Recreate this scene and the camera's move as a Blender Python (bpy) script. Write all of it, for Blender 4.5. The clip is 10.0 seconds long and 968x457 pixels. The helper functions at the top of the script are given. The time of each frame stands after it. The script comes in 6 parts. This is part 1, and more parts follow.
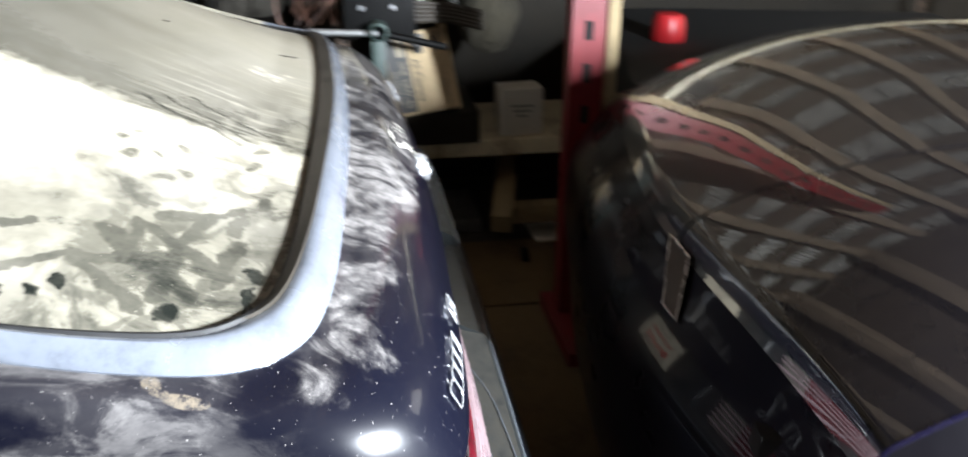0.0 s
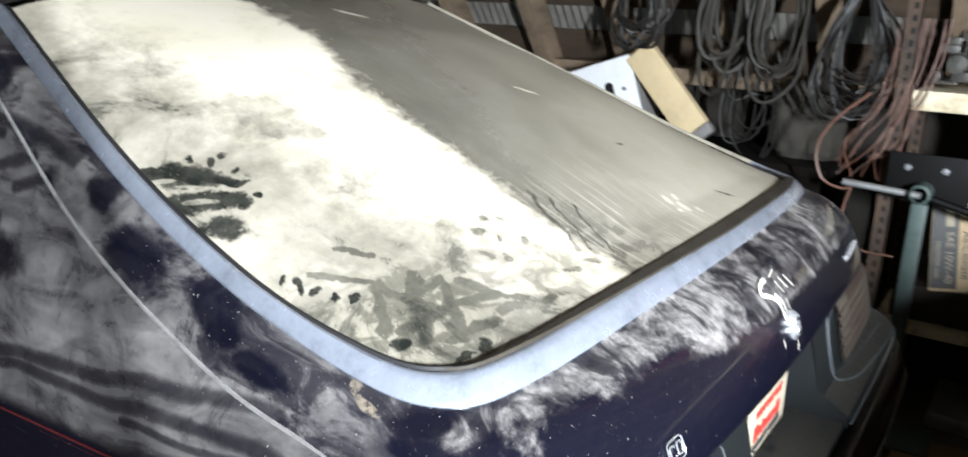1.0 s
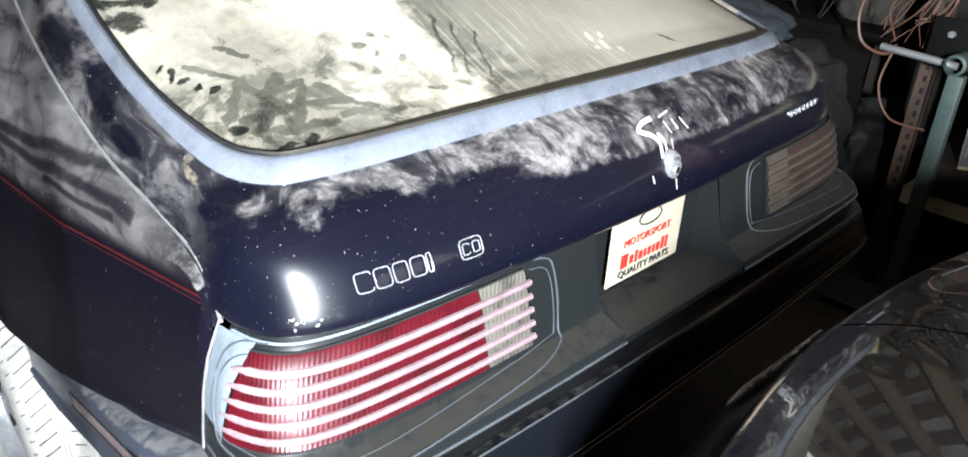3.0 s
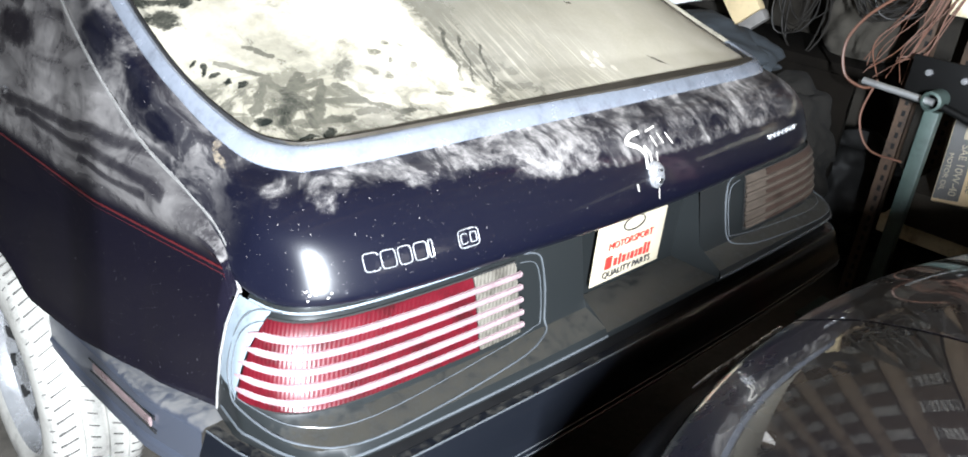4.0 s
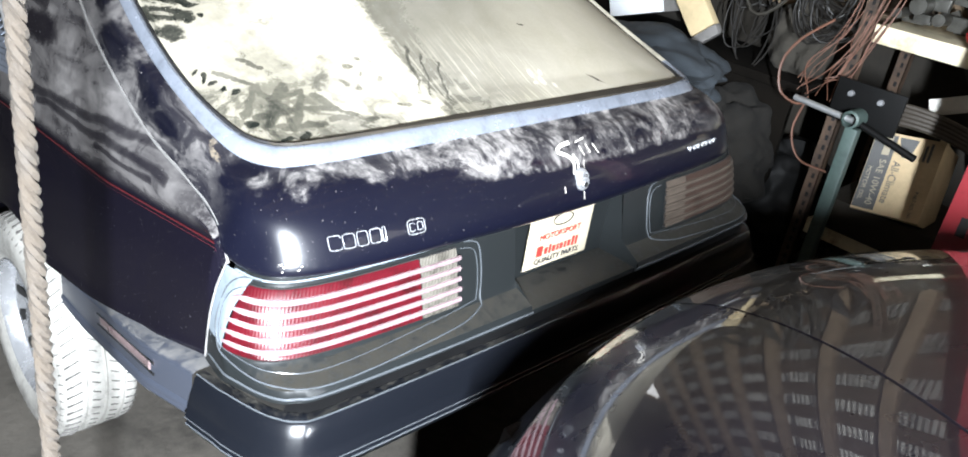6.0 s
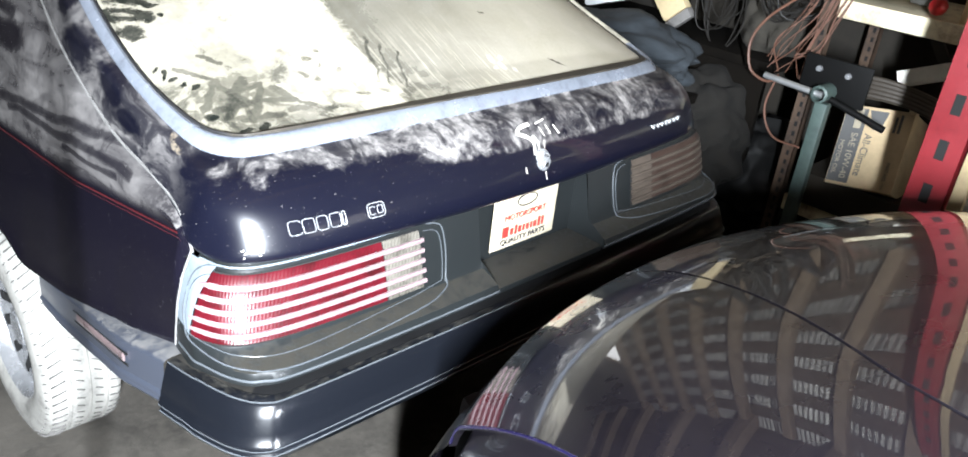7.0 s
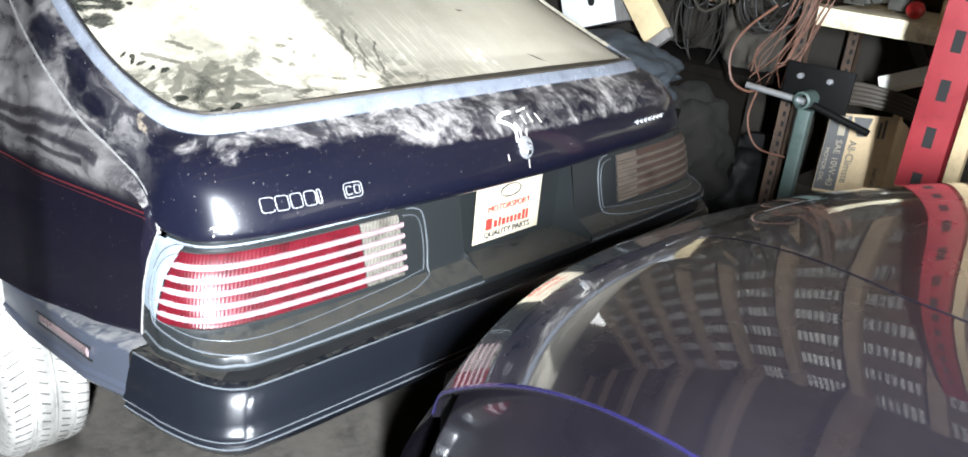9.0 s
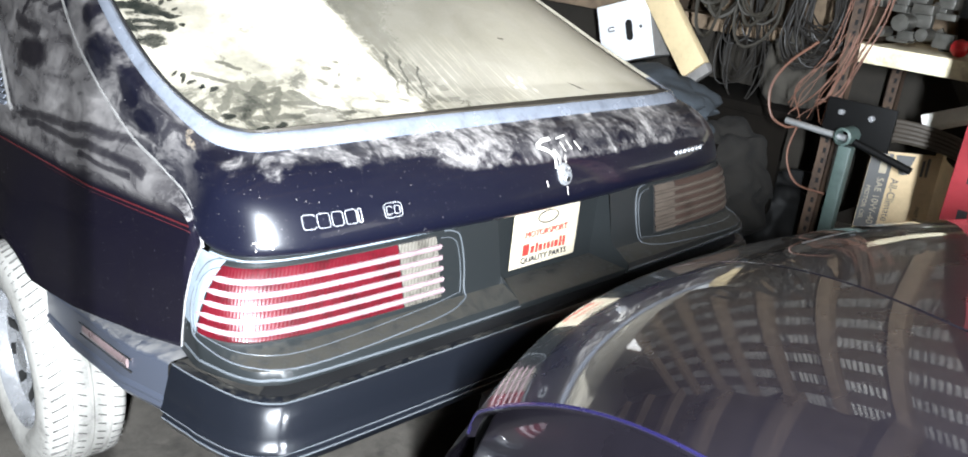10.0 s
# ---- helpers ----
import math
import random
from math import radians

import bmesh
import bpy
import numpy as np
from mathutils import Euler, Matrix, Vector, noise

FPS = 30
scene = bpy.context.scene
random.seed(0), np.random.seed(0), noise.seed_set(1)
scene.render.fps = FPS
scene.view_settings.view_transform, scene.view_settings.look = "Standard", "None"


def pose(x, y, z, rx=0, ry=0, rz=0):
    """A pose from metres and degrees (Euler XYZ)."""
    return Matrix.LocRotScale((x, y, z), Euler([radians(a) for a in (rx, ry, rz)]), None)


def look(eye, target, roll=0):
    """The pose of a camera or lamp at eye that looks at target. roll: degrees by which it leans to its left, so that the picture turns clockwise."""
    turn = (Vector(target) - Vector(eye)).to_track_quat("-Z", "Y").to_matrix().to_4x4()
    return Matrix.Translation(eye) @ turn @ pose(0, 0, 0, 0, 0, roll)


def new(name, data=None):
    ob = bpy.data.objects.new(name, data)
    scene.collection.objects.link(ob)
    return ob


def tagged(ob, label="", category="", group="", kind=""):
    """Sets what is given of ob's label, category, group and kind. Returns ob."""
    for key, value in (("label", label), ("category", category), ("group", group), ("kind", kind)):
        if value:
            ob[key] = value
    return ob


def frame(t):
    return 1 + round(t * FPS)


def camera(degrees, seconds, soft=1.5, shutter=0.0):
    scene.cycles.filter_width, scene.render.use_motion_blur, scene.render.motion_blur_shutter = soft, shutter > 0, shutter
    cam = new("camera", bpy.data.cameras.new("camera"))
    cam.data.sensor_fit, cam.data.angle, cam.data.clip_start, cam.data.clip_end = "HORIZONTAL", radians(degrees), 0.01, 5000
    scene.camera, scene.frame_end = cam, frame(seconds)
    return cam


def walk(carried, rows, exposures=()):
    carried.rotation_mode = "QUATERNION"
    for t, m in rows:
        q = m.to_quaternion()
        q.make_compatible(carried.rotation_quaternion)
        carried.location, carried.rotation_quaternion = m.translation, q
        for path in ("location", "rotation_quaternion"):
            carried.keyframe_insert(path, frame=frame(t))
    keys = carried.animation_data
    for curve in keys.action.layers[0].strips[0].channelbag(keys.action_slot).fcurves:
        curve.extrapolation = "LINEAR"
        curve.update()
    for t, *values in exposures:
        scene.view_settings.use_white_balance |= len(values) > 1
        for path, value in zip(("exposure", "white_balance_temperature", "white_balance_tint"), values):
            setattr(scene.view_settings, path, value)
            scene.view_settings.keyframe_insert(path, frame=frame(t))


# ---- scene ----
cam = camera(61.0, 10.0, soft=1.7, shutter=0.35)
PATH = [
    (0, (-1.357, 0.108, 1.373), (0.435, -0.19, 0.537), 0.2),
    (0.5, (-1.441, -0.148, 1.417), (0.353, 0.401, 0.723), 2.2),
    (1, (-1.364, -0.308, 1.404), (0.216, 0.781, 0.84), 1.4),
    (1.5, (-1.254, -0.446, 1.364), (0.175, 0.868, 0.885), -2.2),
    (2, (-1.17, -0.551, 1.365), (0.255, 0.756, 0.851), -3.9),
    (2.5, (-1.175, -0.621, 1.398), (0.183, 0.678, 0.715), -1.9),
    (3, (-1.201, -0.721, 1.406), (0.078, 0.523, 0.502), 3.3),
    (4.3, (-1.305, -0.869, 1.441), (0.0, 0.384, 0.588), 6.7),
    (4.5, (-1.306, -0.913, 1.494), (-0.027, 0.349, 0.615), 6.7),
    (5, (-1.363, -0.916, 1.513), (-0.074, 0.331, 0.628), 7.7),
    (5.5, (-1.42, -0.938, 1.537), (-0.083, 0.256, 0.65), 9.2),
    (6, (-1.428, -1.032, 1.573), (-0.104, 0.172, 0.681), 9.3),
    (7.5, (-1.382, -1.149, 1.562), (-0.052, 0.05, 0.672), 5.4),
    (8, (-1.369, -1.166, 1.558), (-0.026, 0.032, 0.687), 4.7),
    (8.5, (-1.375, -1.172, 1.482), (-0.007, 0.06, 0.702), 4.7),
    (9, (-1.389, -1.154, 1.405), (-0.015, 0.082, 0.639), 5.5),
    (9.5, (-1.405, -1.151, 1.389), (-0.043, 0.112, 0.647), 5.9),
    (10, (-1.406, -1.154, 1.386), (-0.07, 0.161, 0.69), 6.1),
]
walk(cam, [(t, look(eye, target, roll)) for t, eye, target, roll in PATH], [(0, 0.0), (0.5, -0.1), (1.0, -0.3), (1.5, -0.4), (2.0, -0.55), (2.5, -0.75), (3.0, -0.3), (4.5, 0.0), (6.5, 0.12), (8.0, 0.2), (10, 0.15)])

# ---- world, sun and large lights ----
world = bpy.data.worlds.new("world")
scene.world = world
world.use_nodes = True
wn = world.node_tree.nodes
sky = wn.new("ShaderNodeTexSky")
sky.sky_type = "NISHITA"
sky.sun_disc = False
sky.sun_elevation, sky.sun_rotation = radians(40), radians(200)
world.node_tree.links.new(sky.outputs["Color"], wn["Background"].inputs["Color"])
wn["Background"].inputs["Strength"].default_value = 0.12


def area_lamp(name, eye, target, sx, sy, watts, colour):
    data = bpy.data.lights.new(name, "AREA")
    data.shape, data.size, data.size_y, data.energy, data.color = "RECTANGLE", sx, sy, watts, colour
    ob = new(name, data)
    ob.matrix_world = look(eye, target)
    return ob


# The tall work lamp that lights the car's left rear corner, and an added weak fill lamp in an unseen south opening.
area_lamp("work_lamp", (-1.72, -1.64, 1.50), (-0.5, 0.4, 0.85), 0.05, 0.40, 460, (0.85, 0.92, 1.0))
area_lamp("south_fill_lamp", (1.2, -3.97, 1.15), (1.0, 0.3, 0.6), 1.5, 2.0, 27, (1.0, 0.93, 0.82))

FLOOR = -0.10


# ---- materials ----
def node(nt, kind, **sockets):
    n = nt.nodes.new(kind)
    for key, value in sockets.items():
        n.inputs[key].default_value = value
    return n


def ramp(nt, fac, stops):
    n = nt.nodes.new("ShaderNodeValToRGB")
    els = n.color_ramp.elements
    while len(els) < len(stops):
        els.new(0.5)
    for e, (p, c) in zip(els, stops):
        e.position = p
        e.color = (*c, 1) if len(c) == 3 else c
    nt.links.new(fac, n.inputs["Fac"])
    return n.outputs["Color"]


def noise_tex(nt, scale, detail=6, rough=0.6, vec=None, distort=0.0):
    n = node(nt, "ShaderNodeTexNoise", Scale=scale, Detail=detail, Roughness=rough, Distortion=distort)
    if vec:
        nt.links.new(vec, n.inputs["Vector"])
    return n.outputs["Fac"]


def coords(nt, scale=(1, 1, 1), rot=(0, 0, 0), loc=(0, 0, 0)):
    tc = nt.nodes.new("ShaderNodeTexCoord")
    mp = nt.nodes.new("ShaderNodeMapping")
    mp.inputs["Scale"].default_value, mp.inputs["Location"].default_value = scale, loc
    mp.inputs["Rotation"].default_value = [radians(a) for a in rot]
    nt.links.new(tc.outputs["Object"], mp.inputs["Vector"])
    return mp.outputs["Vector"]


def mix(nt, fac, a, b):
    n = nt.nodes.new("ShaderNodeMix")
    n.data_type = "RGBA"
    for sock, v in ((n.inputs["Factor"], fac), (n.inputs["A"], a), (n.inputs["B"], b)):
        if isinstance(v, bpy.types.NodeSocket):
            nt.links.new(v, sock)
        elif isinstance(v, (int, float)):
            sock.default_value = v
        else:
            sock.default_value = (*v, 1)
    return n.outputs["Result"]


def math_op(nt, op, a, b=0.0, c=0.0, clamp=False):
    n = nt.nodes.new("ShaderNodeMath")
    n.operation, n.use_clamp = op, clamp
    for sock, v in zip(n.inputs, (a, b, c)):
        if isinstance(v, bpy.types.NodeSocket):
            nt.links.new(v, sock)
        else:
            sock.default_value = v
    return n.outputs["Value"]


def smooth(nt, v, lo, hi):
    n = nt.nodes.new("ShaderNodeMapRange")
    n.interpolation_type = "SMOOTHSTEP"
    nt.links.new(v, n.inputs["Value"])
    n.inputs["From Min"].default_value, n.inputs["From Max"].default_value = lo, hi
    return n.outputs["Result"]


def material(name, colour=(0.5, 0.5, 0.5), rough=0.5, metal=0.0, vary=0.0, scale=8.0, bump=0.0, bump_scale=120.0, dark=None, coat=0.0, stretch=(1, 1, 1), emit=None, level=0.5):
    """A plain procedural surface: a base colour with two scales of variation and a fine relief."""
    m = bpy.data.materials.new(name)
    m.use_nodes = True
    nt = m.node_tree
    b = nt.nodes["Principled BSDF"]
    b.inputs["Roughness"].default_value, b.inputs["Metallic"].default_value = rough, metal
    b.inputs["Coat Weight"].default_value = coat
    b.inputs["Specular IOR Level"].default_value = level
    b.inputs["Base Color"].default_value = (*colour, 1)
    if vary > 0:
        v = coords(nt, stretch)
        big = noise_tex(nt, scale, 5, 0.6, v)
        fine = noise_tex(nt, scale * 7, 8, 0.7, v)
        f = math_op(nt, "ADD", math_op(nt, "MULTIPLY", big, 0.65), math_op(nt, "MULTIPLY", fine, 0.35))
        low = dark or tuple(c * (1 - vary) for c in colour)
        nt.links.new(ramp(nt, f, [(0.32, low), (0.5, colour), (0.7, tuple(min(1, c * (1 + 0.5 * vary)) for c in colour))]), b.inputs["Base Color"])
        nt.links.new(math_op(nt, "MULTIPLY_ADD", big, 0.3, rough - 0.15, clamp=True), b.inputs["Roughness"])
    if bump > 0:
        bn = node(nt, "ShaderNodeBump", Strength=bump, Distance=0.004)
        nt.links.new(noise_tex(nt, bump_scale, 6, 0.65, coords(nt, stretch)), bn.inputs["Height"])
        nt.links.new(bn.outputs["Normal"], b.inputs["Normal"])
    if emit:
        b.inputs["Emission Color"].default_value, b.inputs["Emission Strength"].default_value = (*emit[0], 1), emit[1]
    return m


def dusty(name, paint, dust, lo, hi, patch=3.0, rough=0.12, coverage=0.5, coat=0.6, streak=(1, 1, 1), side=0.0, marks=(), streaks=False, tan=(), shoulder=False, belt=False, metal=0.0, coat_rough=0.06, level=0.5, wipes=1.0):
    """Gloss paint under settled dust: the dust lies on faces that look up, in patches, wiped off in smears."""
    m = bpy.data.materials.new(name)
    m.use_nodes = True
    nt = m.node_tree
    b = nt.nodes["Principled BSDF"]
    geo = nt.nodes.new("ShaderNodeNewGeometry")
    sep = nt.nodes.new("ShaderNodeSeparateXYZ")
    nt.links.new(geo.outputs["Normal"], sep.inputs["Vector"])
    way = sep.outputs["Z"]
    if side > 0:
        # the flanks by the glass carry more dust than the rear face
        tc = nt.nodes.new("ShaderNodeTexCoord")
        xyz = nt.nodes.new("ShaderNodeSeparateXYZ")
        nt.links.new(tc.outputs["Object"], xyz.inputs["Vector"])
        amount = smooth(nt, xyz.outputs["Y"], 0.14, 0.34)
        if belt:
            # only above the pinstripe
            amount = math_op(nt, "MULTIPLY", amount, smooth(nt, math_op(nt, "MULTIPLY_ADD", xyz.outputs["Y"], 0.085, xyz.outputs["Z"]), 0.846, 0.875))
        way = math_op(nt, "MULTIPLY_ADD", amount, side, way)
        if shoulder:
            # rubbed dust along the rear shoulder below the moulding
            along = math_op(nt, "MULTIPLY_ADD", smooth(nt, xyz.outputs["X"], -0.62, 0.30), 1.15, 0.12)
            rise = smooth(nt, xyz.outputs["Z"], 0.845, 0.945)
            way = math_op(nt, "ADD", way, math_op(nt, "MULTIPLY", math_op(nt, "MULTIPLY", along, rise), 0.82))
    up = smooth(nt, way, lo, hi)
    v = coords(nt, streak)
    big = noise_tex(nt, patch, 5, 0.62, v, 0.4)
    mid = noise_tex(nt, patch * 3.2, 4, 0.6, v, 0.3)
    fine = noise_tex(nt, 90, 9, 0.8, v)
    cover = math_op(nt, "ADD", math_op(nt, "MULTIPLY", big, 0.6), math_op(nt, "MULTIPLY", mid, 0.4))
    cover = math_op(nt, "ADD", cover, math_op(nt, "MULTIPLY_ADD", up, 0.5, -0.5))
    cover = smooth(nt, math_op(nt, "MULTIPLY_ADD", fine, 0.26, math_op(nt, "SUBTRACT", cover, 0.06)), 0.62 - 0.3 * coverage, 0.9 - 0.3 * coverage)
    # lens-shaped wipes and prints, dark where a hand took the dust off
    smear = node(nt, "ShaderNodeTexVoronoi", Scale=5.5, Randomness=1.0)
    nt.links.new(coords(nt, (1.0, 2.4, 1.8), (20, 0, 35)), smear.inputs["Vector"])
    wipe = math_op(nt, "SUBTRACT", 1.0, smooth(nt, math_op(nt, "MULTIPLY_ADD", mid, 0.35, smear.outputs["Distance"]), 0.36, 0.46))
    cover = math_op(nt, "MULTIPLY", cover, math_op(nt, "MULTIPLY_ADD", wipe, -0.8 * wipes, 1.0))
    if side > 0:
        # an even grey coat on the flanks, wiped in long soft streaks
        pull = noise_tex(nt, 1.0, 4, 0.6, coords(nt, (5, 7, 20), (-28, 0, 0)), 0.8)
        coat_f = math_op(nt, "ADD", math_op(nt, "MULTIPLY_ADD", big, 0.75, 0.16 if shoulder else 0.0), math_op(nt, "MULTIPLY_ADD", pull, 1.0 if shoulder else 1.3, -0.5 if shoulder else -0.65), clamp=True)
        coat_f = math_op(nt, "MULTIPLY", coat_f, math_op(nt, "MULTIPLY_ADD", smooth(nt, noise_tex(nt, 13, 5, 0.7, v, 0.8), 0.52, 0.66), -0.45, 1.0))
        coat_f = math_op(nt, "MULTIPLY", coat_f, math_op(nt, "MULTIPLY", amount, 0.8 if shoulder else 1.0))
        cover = math_op(nt, "MAXIMUM", math_op(nt, "MULTIPLY", cover, math_op(nt, "SUBTRACT", 1.0, amount)), coat_f)
    if marks or streaks or tan:
        tc2 = nt.nodes.new("ShaderNodeTexCoord")
        pos = nt.nodes.new("ShaderNodeSeparateXYZ")
        nt.links.new(tc2.outputs["Object"], pos.inputs["Vector"])
        wob = math_op(nt, "MULTIPLY_ADD", noise_tex(nt, 40, 5, 0.7, v), 1.4, -0.7)
        py = math_op(nt, "ADD", pos.outputs["Y"], math_op(nt, "MULTIPLY_ADD", noise_tex(nt, 4, 1, 0.5, v), 0.10, -0.05))
        pz = math_op(nt, "ADD", pos.outputs["Z"], math_op(nt, "MULTIPLY_ADD", noise_tex(nt, 4.5, 1, 0.5, coords(nt, (1, 1, 1), (0, 0, 0), (3, 5, 1))), 0.06, -0.03))
    if marks:
        cover = math_op(nt, "MULTIPLY", cover, math_op(nt, "MULTIPLY_ADD", prints(nt, py, pz, marks, wob, (0.4, 1.45)), -0.95, 1.0))
    if streaks:
        cover = math_op(nt, "MULTIPLY", cover, math_op(nt, "MULTIPLY_ADD", drawn(nt, py, pz, FLANK_STROKES, math_op(nt, "MULTIPLY", wob, 0.8), (0.0, 2.0)), -0.80, 1.0))
    if shoulder:
        # finger wipes down the rear face
        drag = noise_tex(nt, 1.0, 7, 0.72, coords(nt, (11, 6, 10), (0, 24, 0)), 1.3)
        dab = noise_tex(nt, 1.0, 3, 0.5, coords(nt, (52, 20, 30), (0, -18, 0)), 0.6)
        cover = math_op(nt, "MULTIPLY", cover, math_op(nt, "MULTIPLY_ADD", smooth(nt, drag, 0.43, 0.60), -0.85, 1.0))
        cover = math_op(nt, "MULTIPLY", cover, math_op(nt, "MULTIPLY_ADD", smooth(nt, dab, 0.50, 0.64), -0.28, 1.0))
    speck = math_op(nt, "MULTIPLY", smooth(nt, noise_tex(nt, 240, 2, 0.5, v), 0.70, 0.76), 0.8)
    f = math_op(nt, "MAXIMUM", cover, math_op(nt, "MULTIPLY", speck, math_op(nt, "MULTIPLY_ADD", up, 0.5, 0.5)))
    f = math_op(nt, "MULTIPLY", f, math_op(nt, "MULTIPLY_ADD", fine, 0.5, 0.6), clamp=True)
    shade = mix(nt, f, paint, dust)
    if tan:
        t_mask = math_op(nt, "MULTIPLY", prints(nt, py, pz, tan, wob), smooth(nt, fine, 0.4, 0.6))
        t_mask = math_op(nt, "MULTIPLY", t_mask, math_op(nt, "SUBTRACT", 1.0, smooth(nt, pos.outputs["X"], -0.70, -0.66)))
        shade = mix(nt, math_op(nt, "MULTIPLY", t_mask, 0.7), shade, (0.21, 0.17, 0.12))
        f = math_op(nt, "MAXIMUM", f, t_mask)
    nt.links.new(shade, b.inputs["Base Color"])
    nt.links.new(math_op(nt, "MULTIPLY_ADD", f, 0.75, rough, clamp=True), b.inputs["Roughness"])
    nt.links.new(math_op(nt, "MULTIPLY_ADD", f, -coat, coat, clamp=True), b.inputs["Coat Weight"])
    b.inputs["Coat Roughness"].default_value = coat_rough
    b.inputs["Specular IOR Level"].default_value = level
    if metal > 0:
        nt.links.new(math_op(nt, "MULTIPLY_ADD", f, -metal, metal, clamp=True), b.inputs["Metallic"])
    return m


def prints(nt, u, v, marks, wobble=None, soft=(0.7, 1.15)):
    """A mask of soft-edged ovals (u, v, half length, half width, degrees), as fingers and palms leave them."""
    total = None
    for u0, v0, ru, rv, deg in marks:
        c, sn = math.cos(radians(deg)), math.sin(radians(deg))
        du, dv = math_op(nt, "SUBTRACT", u, u0), math_op(nt, "SUBTRACT", v, v0)
        p = math_op(nt, "ADD", math_op(nt, "MULTIPLY", du, c / ru), math_op(nt, "MULTIPLY", dv, sn / ru))
        q = math_op(nt, "ADD", math_op(nt, "MULTIPLY", du, -sn / rv), math_op(nt, "MULTIPLY", dv, c / rv))
        d = math_op(nt, "ADD", math_op(nt, "MULTIPLY", p, p), math_op(nt, "MULTIPLY", q, q))
        if wobble is not None:
            d = math_op(nt, "ADD", d, wobble)
        one = math_op(nt, "SUBTRACT", 1.0, smooth(nt, d, *soft))
        total = one if total is None else math_op(nt, "MAXIMUM", total, one)
    return total


def drawn(nt, u, v, segments, wobble=None, soft=(0.5, 1.3)):
    """A mask of finger strokes: each runs straight from (u, v) to (u, v) with a half width."""
    total = None
    for u0, v0, u1, v1, r in segments:
        lu, lv = u1 - u0, v1 - v0
        n2 = lu * lu + lv * lv
        du, dv = math_op(nt, "SUBTRACT", u, u0), math_op(nt, "SUBTRACT", v, v0)
        k = math_op(nt, "ADD", math_op(nt, "MULTIPLY", du, lu / n2), math_op(nt, "MULTIPLY", dv, lv / n2), clamp=True)
        p = math_op(nt, "MULTIPLY", math_op(nt, "MULTIPLY_ADD", k, -lu, du), 1 / r)
        q = math_op(nt, "MULTIPLY", math_op(nt, "MULTIPLY_ADD", k, -lv, dv), 1 / r)
        d = math_op(nt, "ADD", math_op(nt, "MULTIPLY", p, p), math_op(nt, "MULTIPLY", q, q))
        if wobble is not None:
            d = math_op(nt, "ADD", d, wobble)
        one = math_op(nt, "SUBTRACT", 1.0, smooth(nt, d, *soft))
        total = one if total is None else math_op(nt, "MAXIMUM", total, one)
    return total


